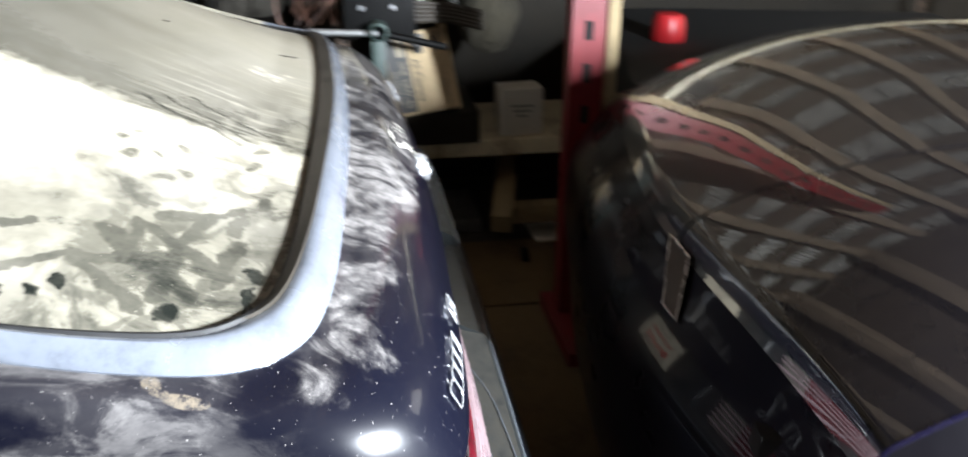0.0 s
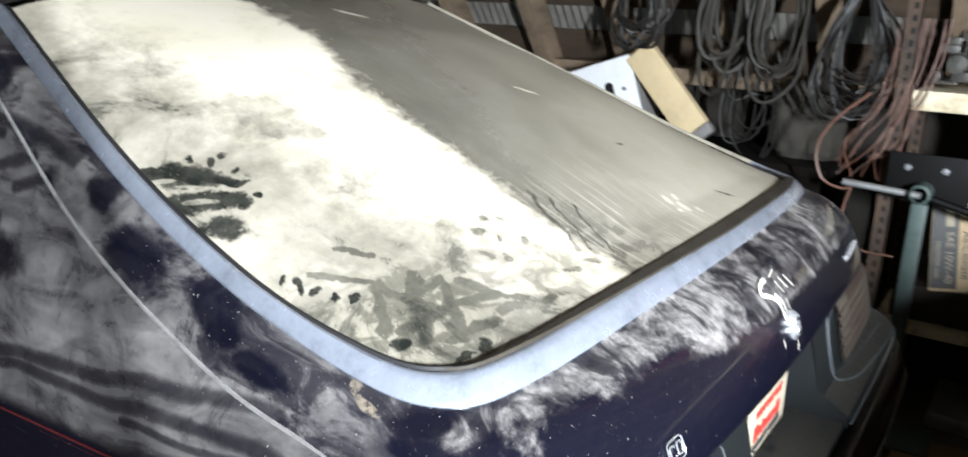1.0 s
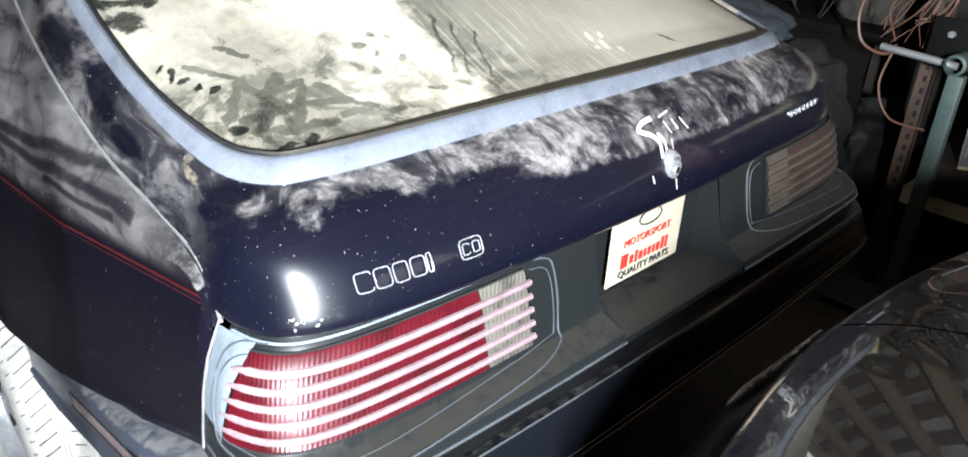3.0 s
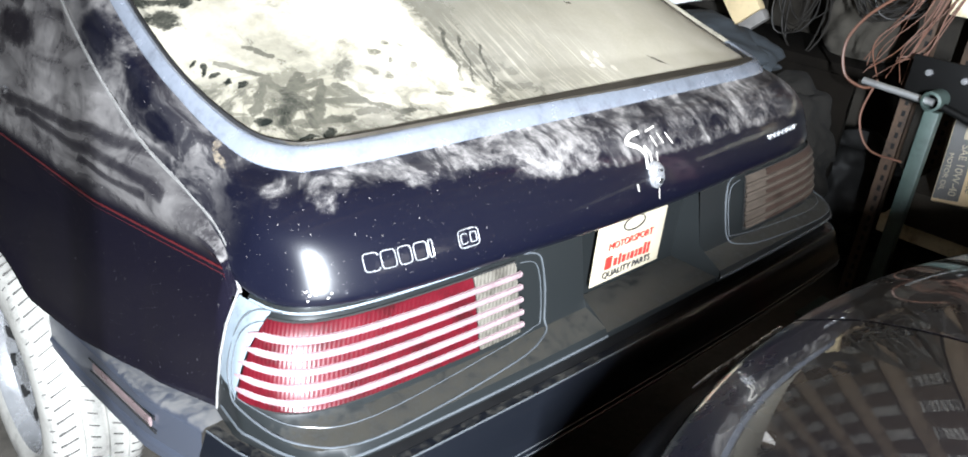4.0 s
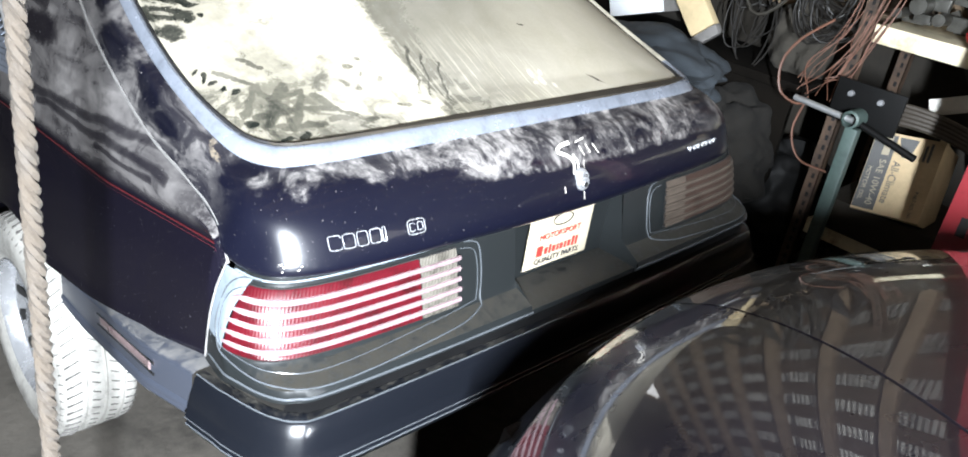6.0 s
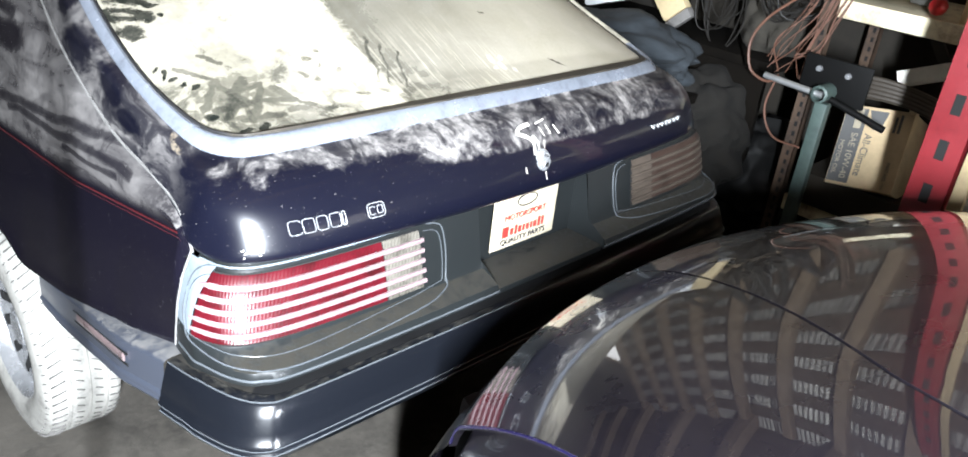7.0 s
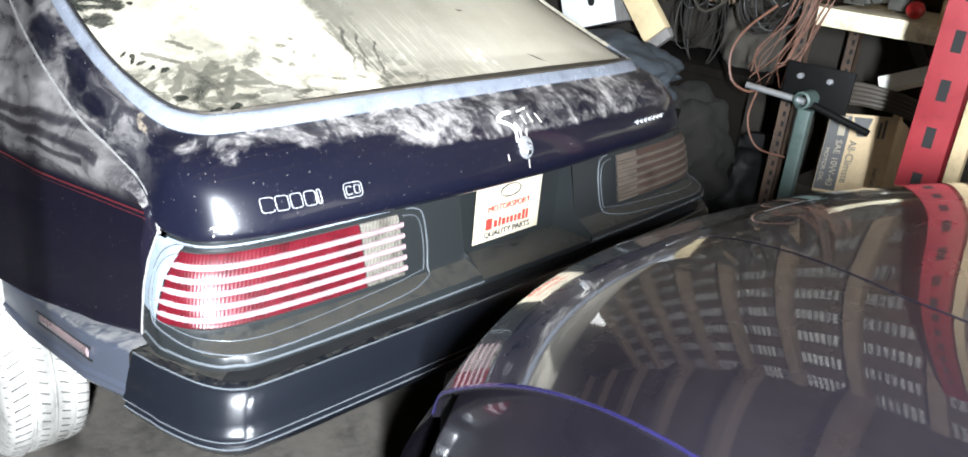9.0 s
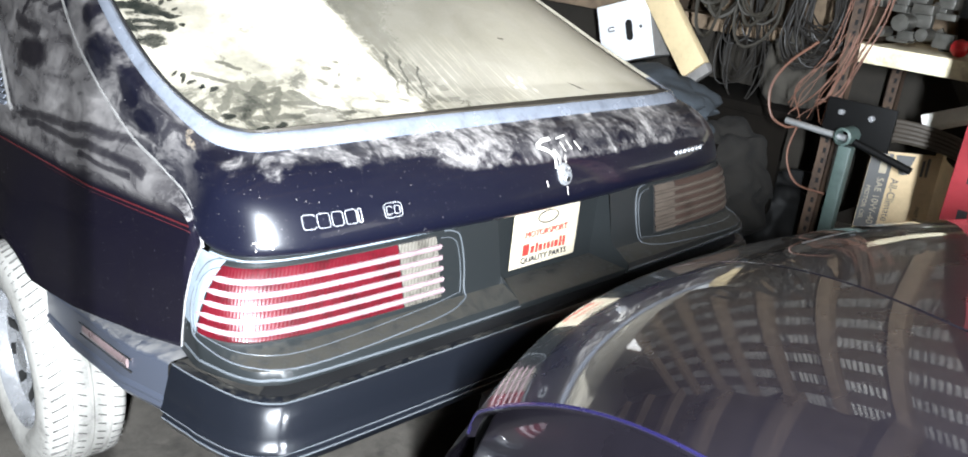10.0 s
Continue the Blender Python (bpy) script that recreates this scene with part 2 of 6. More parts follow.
def glass_dust():
    """The hatch glass: dark tinted glass under pale dust, paler on one side of a ragged line, with wipes, prints and
    scratches.
    """
    m = bpy.data.materials.new("dusty_hatch_glass")
    m.use_nodes = True
    nt = m.node_tree
    b = nt.nodes["Principled BSDF"]
    tc = nt.nodes.new("ShaderNodeTexCoord")
    sep = nt.nodes.new("ShaderNodeSeparateXYZ")
    nt.links.new(tc.outputs["Object"], sep.inputs["Vector"])
    x, y = sep.outputs["X"], sep.outputs["Y"]
    v = coords(nt)
    cloud = noise_tex(nt, 5.0, 7, 0.68, v, 0.5)
    broad = noise_tex(nt, 2.2, 3, 0.5, v)
    grain = noise_tex(nt, 150, 8, 0.8, v)
    blot = noise_tex(nt, 24, 6, 0.7, v)
    wx = math_op(nt, "ADD", x, math_op(nt, "MULTIPLY_ADD", noise_tex(nt, 22, 3, 0.6, v), 0.036, -0.018))
    wy = math_op(nt, "ADD", y, math_op(nt, "MULTIPLY_ADD", noise_tex(nt, 20, 3, 0.6, coords(nt, (1, 1, 1), (0, 0, 0), (3, 5, 1))), 0.036, -0.018))
    # the ragged line where the pale coat turns darker
    rag = math_op(nt, "MULTIPLY_ADD", noise_tex(nt, 14, 8, 0.75, v, 0.4), 0.18, -0.09)
    bend = math_op(nt, "MULTIPLY", smooth(nt, y, 0.62, 1.05), 0.09)
    line = math_op(nt, "ADD", math_op(nt, "SUBTRACT", math_op(nt, "ADD", x, 0.275), bend), rag)
    thick = math_op(nt, "SUBTRACT", 1.0, smooth(nt, line, -0.028, 0.030))
    # right of the line: darkest beside it, paler towards the rear right
    film = math_op(nt, "ADD", math_op(nt, "MULTIPLY_ADD", broad, 0.22, 0.06), math_op(nt, "MULTIPLY", smooth(nt, math_op(nt, "MULTIPLY_ADD", y, -0.55, x), -0.62, 0.30), 0.46))
    film = math_op(nt, "ADD", film, math_op(nt, "MULTIPLY", math_op(nt, "SUBTRACT", cloud, 0.5), 0.2))
    runs = noise_tex(nt, 1.0, 5, 0.6, coords(nt, (16, 2.2, 0), (0, 0, 16)), 0.4)
    film = math_op(nt, "MULTIPLY_ADD", math_op(nt, "SUBTRACT", runs, 0.5), 0.10, film)
    pale_coat = math_op(nt, "MULTIPLY_ADD", blot, 0.36, math_op(nt, "MULTIPLY_ADD", cloud, 0.85, -0.16))
    # palest in a band along the line
    band = math_op(nt, "MULTIPLY", smooth(nt, math_op(nt, "MULTIPLY_ADD", blot, 0.2, math_op(nt, "MULTIPLY_ADD", y, 0.22, x)), -0.36, -0.10), 0.6)
    pale_coat = math_op(nt, "ADD", pale_coat, band)
    pale_coat = math_op(nt, "SUBTRACT", pale_coat, math_op(nt, "MULTIPLY", prints(nt, x, y, [(-0.48, 0.73, 0.11, 0.045, -77)], math_op(nt, "MULTIPLY_ADD", blot, 3.0, -1.3)), 0.15))
    patches = smooth(nt, noise_tex(nt, 8, 8, 0.74, coords(nt, (1, 0.8, 1), (0, 0, 20), (7, 2, 0)), 0.7), 0.49, 0.66)
    pale_coat = math_op(nt, "MULTIPLY_ADD", patches, -0.30, pale_coat)
    dust = math_op(nt, "ADD", film, math_op(nt, "MULTIPLY", thick, math_op(nt, "SUBTRACT", pale_coat, film)))
    # long scratches in the dust by the rear edge, along the line
    scr = smooth(nt, noise_tex(nt, 1.0, 3, 0.6, coords(nt, (130, 5.5, 0), (0, 0, 14))), 0.52, 0.62)
    zone = math_op(nt, "MULTIPLY", math_op(nt, "MULTIPLY", smooth(nt, x, -0.36, -0.27), math_op(nt, "SUBTRACT", 1.0, smooth(nt, x, -0.02, 0.2))), math_op(nt, "SUBTRACT", 1.0, smooth(nt, y, 0.26, 0.48)))
    dust = math_op(nt, "ADD", dust, math_op(nt, "MULTIPLY", math_op(nt, "MULTIPLY", scr, zone), 0.22))
    # hand wipes over the rear corner
    low = math_op(nt, "SUBTRACT", 1.0, smooth(nt, math_op(nt, "MULTIPLY_ADD", x, 0.30, y), 0.12, 0.38))
    left = math_op(nt, "SUBTRACT", 1.0, smooth(nt, x, -0.30, 0.12))
    w1 = noise_tex(nt, 17, 3, 0.55, coords(nt, (1, 1.3, 0.5), (0, 0, 35)), 1.1)
    wipe = smooth(nt, math_op(nt, "MULTIPLY_ADD", blot, 0.35, w1), 0.58, 0.76)
    wiped = math_op(nt, "MULTIPLY", math_op(nt, "MULTIPLY", math_op(nt, "MULTIPLY", low, left), wipe), 0.5)
    wob = math_op(nt, "ADD", math_op(nt, "MULTIPLY_ADD", noise_tex(nt, 45, 5, 0.75, v), 2.6, -1.3), math_op(nt, "MULTIPLY_ADD", noise_tex(nt, 170, 4, 0.7, v), 1.0, -0.45))
    black = [(-0.660, 0.690, 0.055, 0.024, -55), (-0.690, 0.586, 0.036, 0.019, -53),
             (-0.600, 0.695, 0.009, 0.006, 40), (-0.619, 0.695, 0.009, 0.005, 30), (-0.605, 0.659, 0.009, 0.006, 20), (-0.614, 0.632, 0.011, 0.006, -20), (-0.616, 0.600, 0.009, 0.006, 20), (-0.635, 0.717, 0.010, 0.005, 60),
             (-0.671, 0.288, 0.015, 0.011, 10), (-0.634, 0.217, 0.024, 0.009, 5), (-0.598, 0.216, 0.017, 0.010, 25), (-0.700, 0.462, 0.011, 0.006, 10), (-0.690, 0.438, 0.014, 0.007, 60), (-0.681, 0.420, 0.010, 0.007, 30), (-0.669, 0.395, 0.013, 0.006, 50), (-0.655, 0.380, 0.008, 0.006, 0)]
    grey = [(-0.400, 0.362, 0.015, 0.009, -45), (-0.372, 0.375, 0.014, 0.008, -45), (-0.436, 0.325, 0.013, 0.008, -50), (-0.353, 0.316, 0.010, 0.008, 0), (-0.412, 0.305, 0.013, 0.009, 10), (-0.345, 0.362, 0.010, 0.006, -30), (-0.385, 0.335, 0.010, 0.007, 20),
            (-0.34, 0.235, 0.024, 0.008, -20), (-0.29, 0.225, 0.020, 0.009, -50), (-0.44, 0.215, 0.022, 0.008, 0), (0.284, 0.22, 0.026, 0.005, -40), (0.18, 0.42, 0.012, 0.004, -20), (-0.50, 0.24, 0.03, 0.012, -10)]
    lines = drawn(nt, wx, wy, [(-0.700, 0.745, -0.626, 0.638, 0.013), (-0.708, 0.668, -0.645, 0.604, 0.017)], wob)
    marks = math_op(nt, "MAXIMUM", prints(nt, wx, wy, black, wob, (0.45, 1.5)), lines)
    slit = prints(nt, x, y, [(-0.680, 0.641, 0.026, 0.0055, -46), (-0.690, 0.712, 0.02, 0.0045, -50), (-0.668, 0.668, 0.03, 0.003, -52)], math_op(nt, "MULTIPLY", wob, 0.5))
    marks = math_op(nt, "MULTIPLY", marks, math_op(nt, "MULTIPLY_ADD", slit, -0.75, 1.0))
    cells = drawn(nt, wx, wy, [(-0.618, 0.373, -0.668, 0.315, 0.011), (-0.622, 0.368, -0.594, 0.310, 0.010), (-0.594, 0.310, -0.640, 0.275, 0.012), (-0.564, 0.356, -0.631, 0.291, 0.011), (-0.544, 0.316, -0.607, 0.243, 0.012), (-0.650, 0.300, -0.585, 0.290, 0.010), (-0.600, 0.335, -0.540, 0.335, 0.008), (-0.56, 0.285, -0.50, 0.27, 0.010), (-0.62, 0.25, -0.54, 0.235, 0.010), (-0.52, 0.31, -0.47, 0.24, 0.009),
                               (-0.663, 0.440, -0.614, 0.377, 0.007), (-0.608, 0.453, -0.578, 0.412, 0.005), (-0.282, 0.258, -0.232, 0.386, 0.004), (-0.26, 0.25, -0.205, 0.36, 0.003), (-0.225, 0.225, -0.18, 0.33, 0.004)], wob, (0.4, 1.6))
    cells = math_op(nt, "MAXIMUM", cells, prints(nt, wx, wy, grey, wob, (0.45, 1.5)))
    wiped = math_op(nt, "MAXIMUM", wiped, math_op(nt, "MULTIPLY", cells, math_op(nt, "MULTIPLY_ADD", blot, 0.9, 0.22, clamp=True)))
    wiped = math_op(nt, "MAXIMUM", wiped, math_op(nt, "MULTIPLY", marks, math_op(nt, "MULTIPLY_ADD", blot, 0.5, 0.70, clamp=True)))
    f = math_op(nt, "MULTIPLY", dust, math_op(nt, "MULTIPLY_ADD", wiped, -0.98, 1.0))
    # thick pale dabs
    dabs = prints(nt, x, y, [(0.070, 0.262, 0.016, 0.008, 70), (0.088, 0.235, 0.022, 0.009, 80), (0.062, 0.232, 0.010, 0.007, 0), (0.105, 0.262, 0.012, 0.006, 60), (0.115, 0.215, 0.012, 0.007, 80), (0.13, 0.62, 0.03, 0.006, -40), (0.02, 1.02, 0.04, 0.008, -50)], wob)
    f = math_op(nt, "MAXIMUM", f, math_op(nt, "MULTIPLY", dabs, 0.8))
    speck = smooth(nt, noise_tex(nt, 300, 1, 0.5, v), 0.75, 0.8)
    f = math_op(nt, "MULTIPLY", f, math_op(nt, "MULTIPLY_ADD", grain, 0.5, 0.75), clamp=True)
    f = math_op(nt, "MAXIMUM", f, math_op(nt, "MULTIPLY", speck, 0.6))
    tone = mix(nt, smooth(nt, cloud, 0.3, 0.7), (0.68, 0.62, 0.48), (0.72, 0.66, 0.54))
    nt.links.new(mix(nt, f, (0.006, 0.009, 0.008), tone), b.inputs["Base Color"])
    nt.links.new(math_op(nt, "MULTIPLY_ADD", f, 0.7, 0.10, clamp=True), b.inputs["Roughness"])
    bn = node(nt, "ShaderNodeBump", Strength=0.12, Distance=0.002)
    nt.links.new(f, bn.inputs["Height"])
    nt.links.new(bn.outputs["Normal"], b.inputs["Normal"])
    return m


def gloss_black(name="purple_black_gloss", ior=1.85, weight=1.0):
    """Deep polished paint with a hard clear coat, faintly orange-peeled and finely dusted."""
    m = material(name, (0.0042, 0.0036, 0.0052), 0.3, vary=0.3, scale=5)
    b = m.node_tree.nodes["Principled BSDF"]
    b.inputs["Coat Weight"].default_value, b.inputs["Coat IOR"].default_value = weight, ior
    nt = m.node_tree
    nt.links.new(math_op(nt, "MULTIPLY_ADD", noise_tex(nt, 6, 5, 0.6, coords(nt)), 0.02, 0.0), b.inputs["Coat Roughness"])
    bn = node(nt, "ShaderNodeBump", Strength=0.008, Distance=0.002)
    nt.links.new(noise_tex(nt, 40, 3, 0.5, coords(nt)), bn.inputs["Height"])
    nt.links.new(bn.outputs["Normal"], b.inputs["Coat Normal"])
    return m


INDIGO = material("indigo_sheen", (0.006, 0.005, 0.024), 0.25, vary=0.2, coat=0.5)
FLANK_STROKES = [(1.06, 0.825, 0.72, 0.88, 0.011), (0.72, 0.88, 0.49, 0.922, 0.011), (0.49, 0.922, 0.36, 0.91, 0.009), (0.99, 0.82, 0.66, 0.858, 0.009), (0.66, 0.858, 0.50, 0.883, 0.010), (0.50, 0.883, 0.36, 0.875, 0.008), (0.62, 0.845, 0.40, 0.86, 0.006),
                 (1.25, 1.172, 1.04, 1.186, 0.011), (1.04, 1.186, 0.86, 1.162, 0.011), (1.228, 1.132, 1.063, 1.169, 0.010), (1.089, 1.161, 1.157, 1.056, 0.011), (1.109, 1.102, 0.962, 1.149, 0.010), (0.996, 1.098, 0.918, 1.129, 0.010), (1.2, 1.05, 1.026, 1.04, 0.014)]
FLANK_PRINTS = [(0.672, 1.042, 0.070, 0.040, 15), (1.02, 0.98, 0.10, 0.045, -8), (0.774, 1.122, 0.045, 0.026, 20), (1.16, 1.25, 0.06, 0.035, 30), (0.50, 1.005, 0.075, 0.026, 20), (0.40, 0.955, 0.06, 0.020, 15)]
PAINT = dusty("navy_paint_dusty", (0.003, 0.0034, 0.0085), (0.34, 0.32, 0.305), 0.50, 1.15, 7.0, rough=0.30, coverage=0.60, coat=0.5, coat_rough=0.07, level=0.4, side=0.85, shoulder=True, streaks=True, marks=FLANK_PRINTS + [(0.210, 0.948, 0.022, 0.010, 10), (0.205, 0.930, 0.022, 0.010, 5)], tan=[(0.262, 0.955, 0.018, 0.004, 10), (0.285, 0.962, 0.014, 0.003, 20)])
PAINT_SIDE = dusty("navy_paint_side", (0.0045, 0.004, 0.0075), (0.27, 0.255, 0.245), 0.30, 0.8, 6.0, coverage=0.8, coat=0.25, level=0.3, side=0.75, belt=True, streaks=True, marks=FLANK_PRINTS)
TRIM = material("grey_trim", (0.25, 0.275, 0.325), 0.24, 0.4, vary=0.35, scale=14, coat=0.3)
GLASS_TONE_TRIM = material("glass_tone_trim", (0.30, 0.275, 0.215), 0.85, vary=0.4, scale=12, dark=(0.10, 0.09, 0.075))
GAP = material("worn_grey_edge", (0.17, 0.165, 0.16), 0.6, vary=0.4, scale=30)
RUBBER = material("black_rubber", (0.012, 0.012, 0.013), 0.55, vary=0.4, bump=0.1)
BUMPER_TOP = material("grimy_bumper_top", (0.030, 0.027, 0.022), 0.7, vary=0.6, scale=20, bump=0.2, dark=(0.012, 0.012, 0.012))
WEATHERSTRIP = material("grimy_weatherstrip", (0.034, 0.028, 0.020), 0.6, vary=0.5, scale=20, bump=0.2)
GLASS = glass_dust()
PANEL = dusty("charcoal_panel", (0.0095, 0.011, 0.0115), (0.021, 0.019, 0.0145), 0.35, 1.0, 26.0, rough=0.40, coverage=0.9, coat=0.15, coat_rough=0.25, level=0.28, wipes=0.0)
# Bumper plastic again, with the lamp's light on the ends put into its colour.
BUMPER_LIT = dusty("lit_bumper_end", (0.040, 0.046, 0.062), (0.12, 0.115, 0.11), 0.55, 1.0, 24.0, rough=0.38, coverage=0.8, coat=0.4, coat_rough=0.2, level=0.7, wipes=0.1)
BUMPER = dusty("charcoal_bumper", (0.0042, 0.005, 0.0072), (0.042, 0.039, 0.032), 0.6, 1.1, 30.0, rough=0.30, coverage=0.6, coat=0.8, coat_rough=0.11, level=0.3, wipes=0.15)
def fluted(name, colour, dark, rough, pitch, coat, relief):
    """Moulded lamp plastic with upright flutes, dulled in patches by dust."""
    m = material(name, colour, rough, vary=0.5, scale=18, coat=coat, dark=dark)
    nt = m.node_tree
    b = nt.nodes["Principled BSDF"]
    tc = nt.nodes.new("ShaderNodeTexCoord")
    sp = nt.nodes.new("ShaderNodeSeparateXYZ")
    nt.links.new(tc.outputs["Object"], sp.inputs["Vector"])
    run = math_op(nt, "MULTIPLY_ADD", sp.outputs["Y"], -1.0, sp.outputs["X"])
    wave = math_op(nt, "MULTIPLY_ADD", math_op(nt, "SINE", math_op(nt, "MULTIPLY", run, 2 * math.pi / pitch)), 0.5, 0.5)
    bn = node(nt, "ShaderNodeBump", Strength=relief, Distance=0.0010)
    nt.links.new(wave, bn.inputs["Height"])
    nt.links.new(bn.outputs["Normal"], b.inputs["Normal"])
    nt.links.new(bn.outputs["Normal"], b.inputs["Coat Normal"])
    b.inputs["Coat Roughness"].default_value = 0.2
    b.inputs["Specular IOR Level"].default_value = 0.3
    return m


# Lit copy of the panel plastic: the work lamp's brightness is in its colour.
PANEL_LIT = material("lit_panel_plastic", (0.18, 0.215, 0.245), 0.42, vary=0.35, scale=18, coat=0.2, dark=(0.12, 0.14, 0.15))
RED_LENS = fluted("red_lens", (0.058, 0.0016, 0.0052), (0.018, 0.003, 0.0035), 0.42, 0.0085, 0.06, 0.25)
# Darker, browner lens plastics, mostly for the right tail lamp.
DULL_LENS = material("dull_brown_lens", (0.026, 0.014, 0.010), 0.6, vary=0.5, scale=20)
DULL_RIB = material("dull_brown_rib", (0.050, 0.038, 0.029), 0.65, vary=0.4, scale=20)
CLEAR_LENS = fluted("clear_lens", (0.10, 0.092, 0.078), (0.03, 0.027, 0.022), 0.25, 0.0085, 0.4, 0.8)
RIB = material("lens_rib", (0.23, 0.165, 0.175), 0.28, vary=0.3, scale=25, coat=0.6)
CHROME = material("chrome", (0.55, 0.56, 0.58), 0.26, 0.7, vary=0.2, scale=40)
TYRE = material("tyre_rubber", (0.33, 0.32, 0.295), 0.8, vary=0.5, scale=14, bump=0.3)
TYRE_GROOVE = material("tyre_groove", (0.09, 0.085, 0.08), 0.85, vary=0.3)
RED_LINE = material("red_pinstripe", (0.075, 0.007, 0.009), 0.45, vary=0.3)
PLATE = material("plate_white", (0.40, 0.35, 0.26), 0.6, vary=0.15, scale=12)
WHITE_PAINT = material("white_paint", (0.55, 0.52, 0.47), 0.6, vary=0.1)
INK_RED = material("red_print", (0.33, 0.018, 0.012), 0.7)
INK_BLACK = material("black_print", (0.012, 0.012, 0.014), 0.7)
GLOSS = gloss_black()
GLOSS_MID = gloss_black("purple_black_nose", 1.5)
GLOSS_LOW = gloss_black("purple_black_lower", 1.40, 0.5)
GLOSS_LOW.node_tree.nodes["Principled BSDF"].inputs["Specular IOR Level"].default_value = 0.1
DIRT = material("dirt_floor", (0.062, 0.055, 0.046), 0.85, vary=0.65, scale=5.0, bump=1.0, bump_scale=28)
ROOF_BOARD = material("brown_roof_boards", (0.062, 0.042, 0.026), 0.85, vary=0.5, scale=3.0, bump=0.3, stretch=(6, 1, 6))
WOOD = material("old_wood", (0.20, 0.145, 0.095), 0.8, vary=0.5, scale=3.0, bump=0.3, stretch=(1, 6, 6))
# Bench boards: the corner's dark is put into a near-black colour.
BENCH = material("dark_corner_bench", (0.0055, 0.0045, 0.0035), 0.95, vary=0.6, scale=5, bump=0.3, level=0.08)
BEAD = material("glossy_bead", (0.065, 0.072, 0.079), 0.22, vary=0.2)
BOARD = material("dark_boards", (0.024, 0.019, 0.013), 0.85, vary=0.5, scale=3.0, bump=0.3)
STEEL_ROOF = material("ribbed_steel", (0.38, 0.36, 0.32), 0.5, 0.3, vary=0.3, scale=4)
SHELF = material("cream_shelf_paint", (0.78, 0.70, 0.50), 0.5, vary=0.3, scale=7, bump=0.1, dark=(0.3, 0.2, 0.1))
RED_STEEL = material("red_rack_paint", (0.15, 0.005, 0.009), 0.45, vary=0.3, scale=9, bump=0.08)
BLACK = material("black_void", (0.004, 0.004, 0.004), 0.9)
GREEN = material("green_jack_paint", (0.060, 0.088, 0.080), 0.5, vary=0.4, scale=10, bump=0.1)
BLACK_STEEL = material("black_plate_steel", (0.003, 0.003, 0.003), 0.6, vary=0.3, level=0.15)
BARE = material("bare_steel", (0.45, 0.46, 0.46), 0.4, 0.7, vary=0.3)
CARD = material("cardboard", (0.60, 0.46, 0.28), 0.8, vary=0.2, scale=6, bump=0.1)
CARD_GREY = material("carton_grey_print", (0.11, 0.11, 0.11), 0.7, vary=0.2)
WHITE_BOX = material("white_box", (0.86, 0.88, 0.90), 0.5, vary=0.08)
TAN = material("tan_board", (0.68, 0.54, 0.32), 0.7, vary=0.2)
CLOTH = material("navy_cloth", (0.030, 0.037, 0.044), 0.95, vary=0.4, scale=12, bump=0.4)
CABLE = material("black_cable", (0.012, 0.0105, 0.009), 0.5, vary=0.3)
CABLE_GREY = material("grey_cable", (0.027, 0.0235, 0.017), 0.6, vary=0.3)
CABLE_PINK = material("copper_cable", (0.135, 0.062, 0.040), 0.5, vary=0.3)
CASTING = material("dull_casting", (0.070, 0.068, 0.060), 0.35, 0.4, vary=0.5, scale=20, bump=0.2)
# Shade put into the colour: far darker than tan, against the near lamp.
ROPE = material("dimmed_tan_rope", (0.012, 0.0073, 0.0028), 0.85, vary=0.35, scale=60, bump=0.5, bump_scale=300)
RED_PLASTIC = material("red_plastic", (0.5, 0.02, 0.025), 0.35, vary=0.2)
GREY_BOX = material("grey_box_paint", (0.22, 0.21, 0.20), 0.6, vary=0.3, scale=25)
SACK = material("grey_sackcloth", (0.044, 0.039, 0.031), 0.95, vary=0.35, scale=9, bump=0.4)
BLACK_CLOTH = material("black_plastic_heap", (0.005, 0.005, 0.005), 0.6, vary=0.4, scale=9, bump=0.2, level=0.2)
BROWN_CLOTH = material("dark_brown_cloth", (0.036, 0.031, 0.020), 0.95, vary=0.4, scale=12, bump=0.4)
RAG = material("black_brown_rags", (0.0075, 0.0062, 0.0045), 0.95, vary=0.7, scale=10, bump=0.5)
WHITE_CARD = material("white_card", (0.75, 0.73, 0.67), 0.7, vary=0.12, scale=12)
PRINT_GREY = material("faint_grey_print", (0.33, 0.34, 0.31), 0.8)
HOSE = material("brown_hose", (0.034, 0.027, 0.020), 0.6, vary=0.3)
TIMBER = material("pale_timber", (0.30, 0.23, 0.13), 0.8, vary=0.3, scale=8, bump=0.2, stretch=(1, 5, 5))
FLOOR_CARD = material("stained_cardboard", (0.12, 0.078, 0.036), 0.9, vary=0.55, scale=4, bump=0.15)
RUST = material("rusty_angle_steel", (0.060, 0.036, 0.022), 0.75, vary=0.6, scale=14, bump=0.2, dark=(0.015, 0.011, 0.009))
WALL = material("stained_wall", (0.016, 0.013, 0.009), 0.9, vary=0.6, scale=2.5, bump=0.4, bump_scale=30)


DAYLIGHT = material("overcast_daylight", (0.8, 0.8, 0.8), 1.0, emit=((1.0, 1.0, 1.0), 2.5))


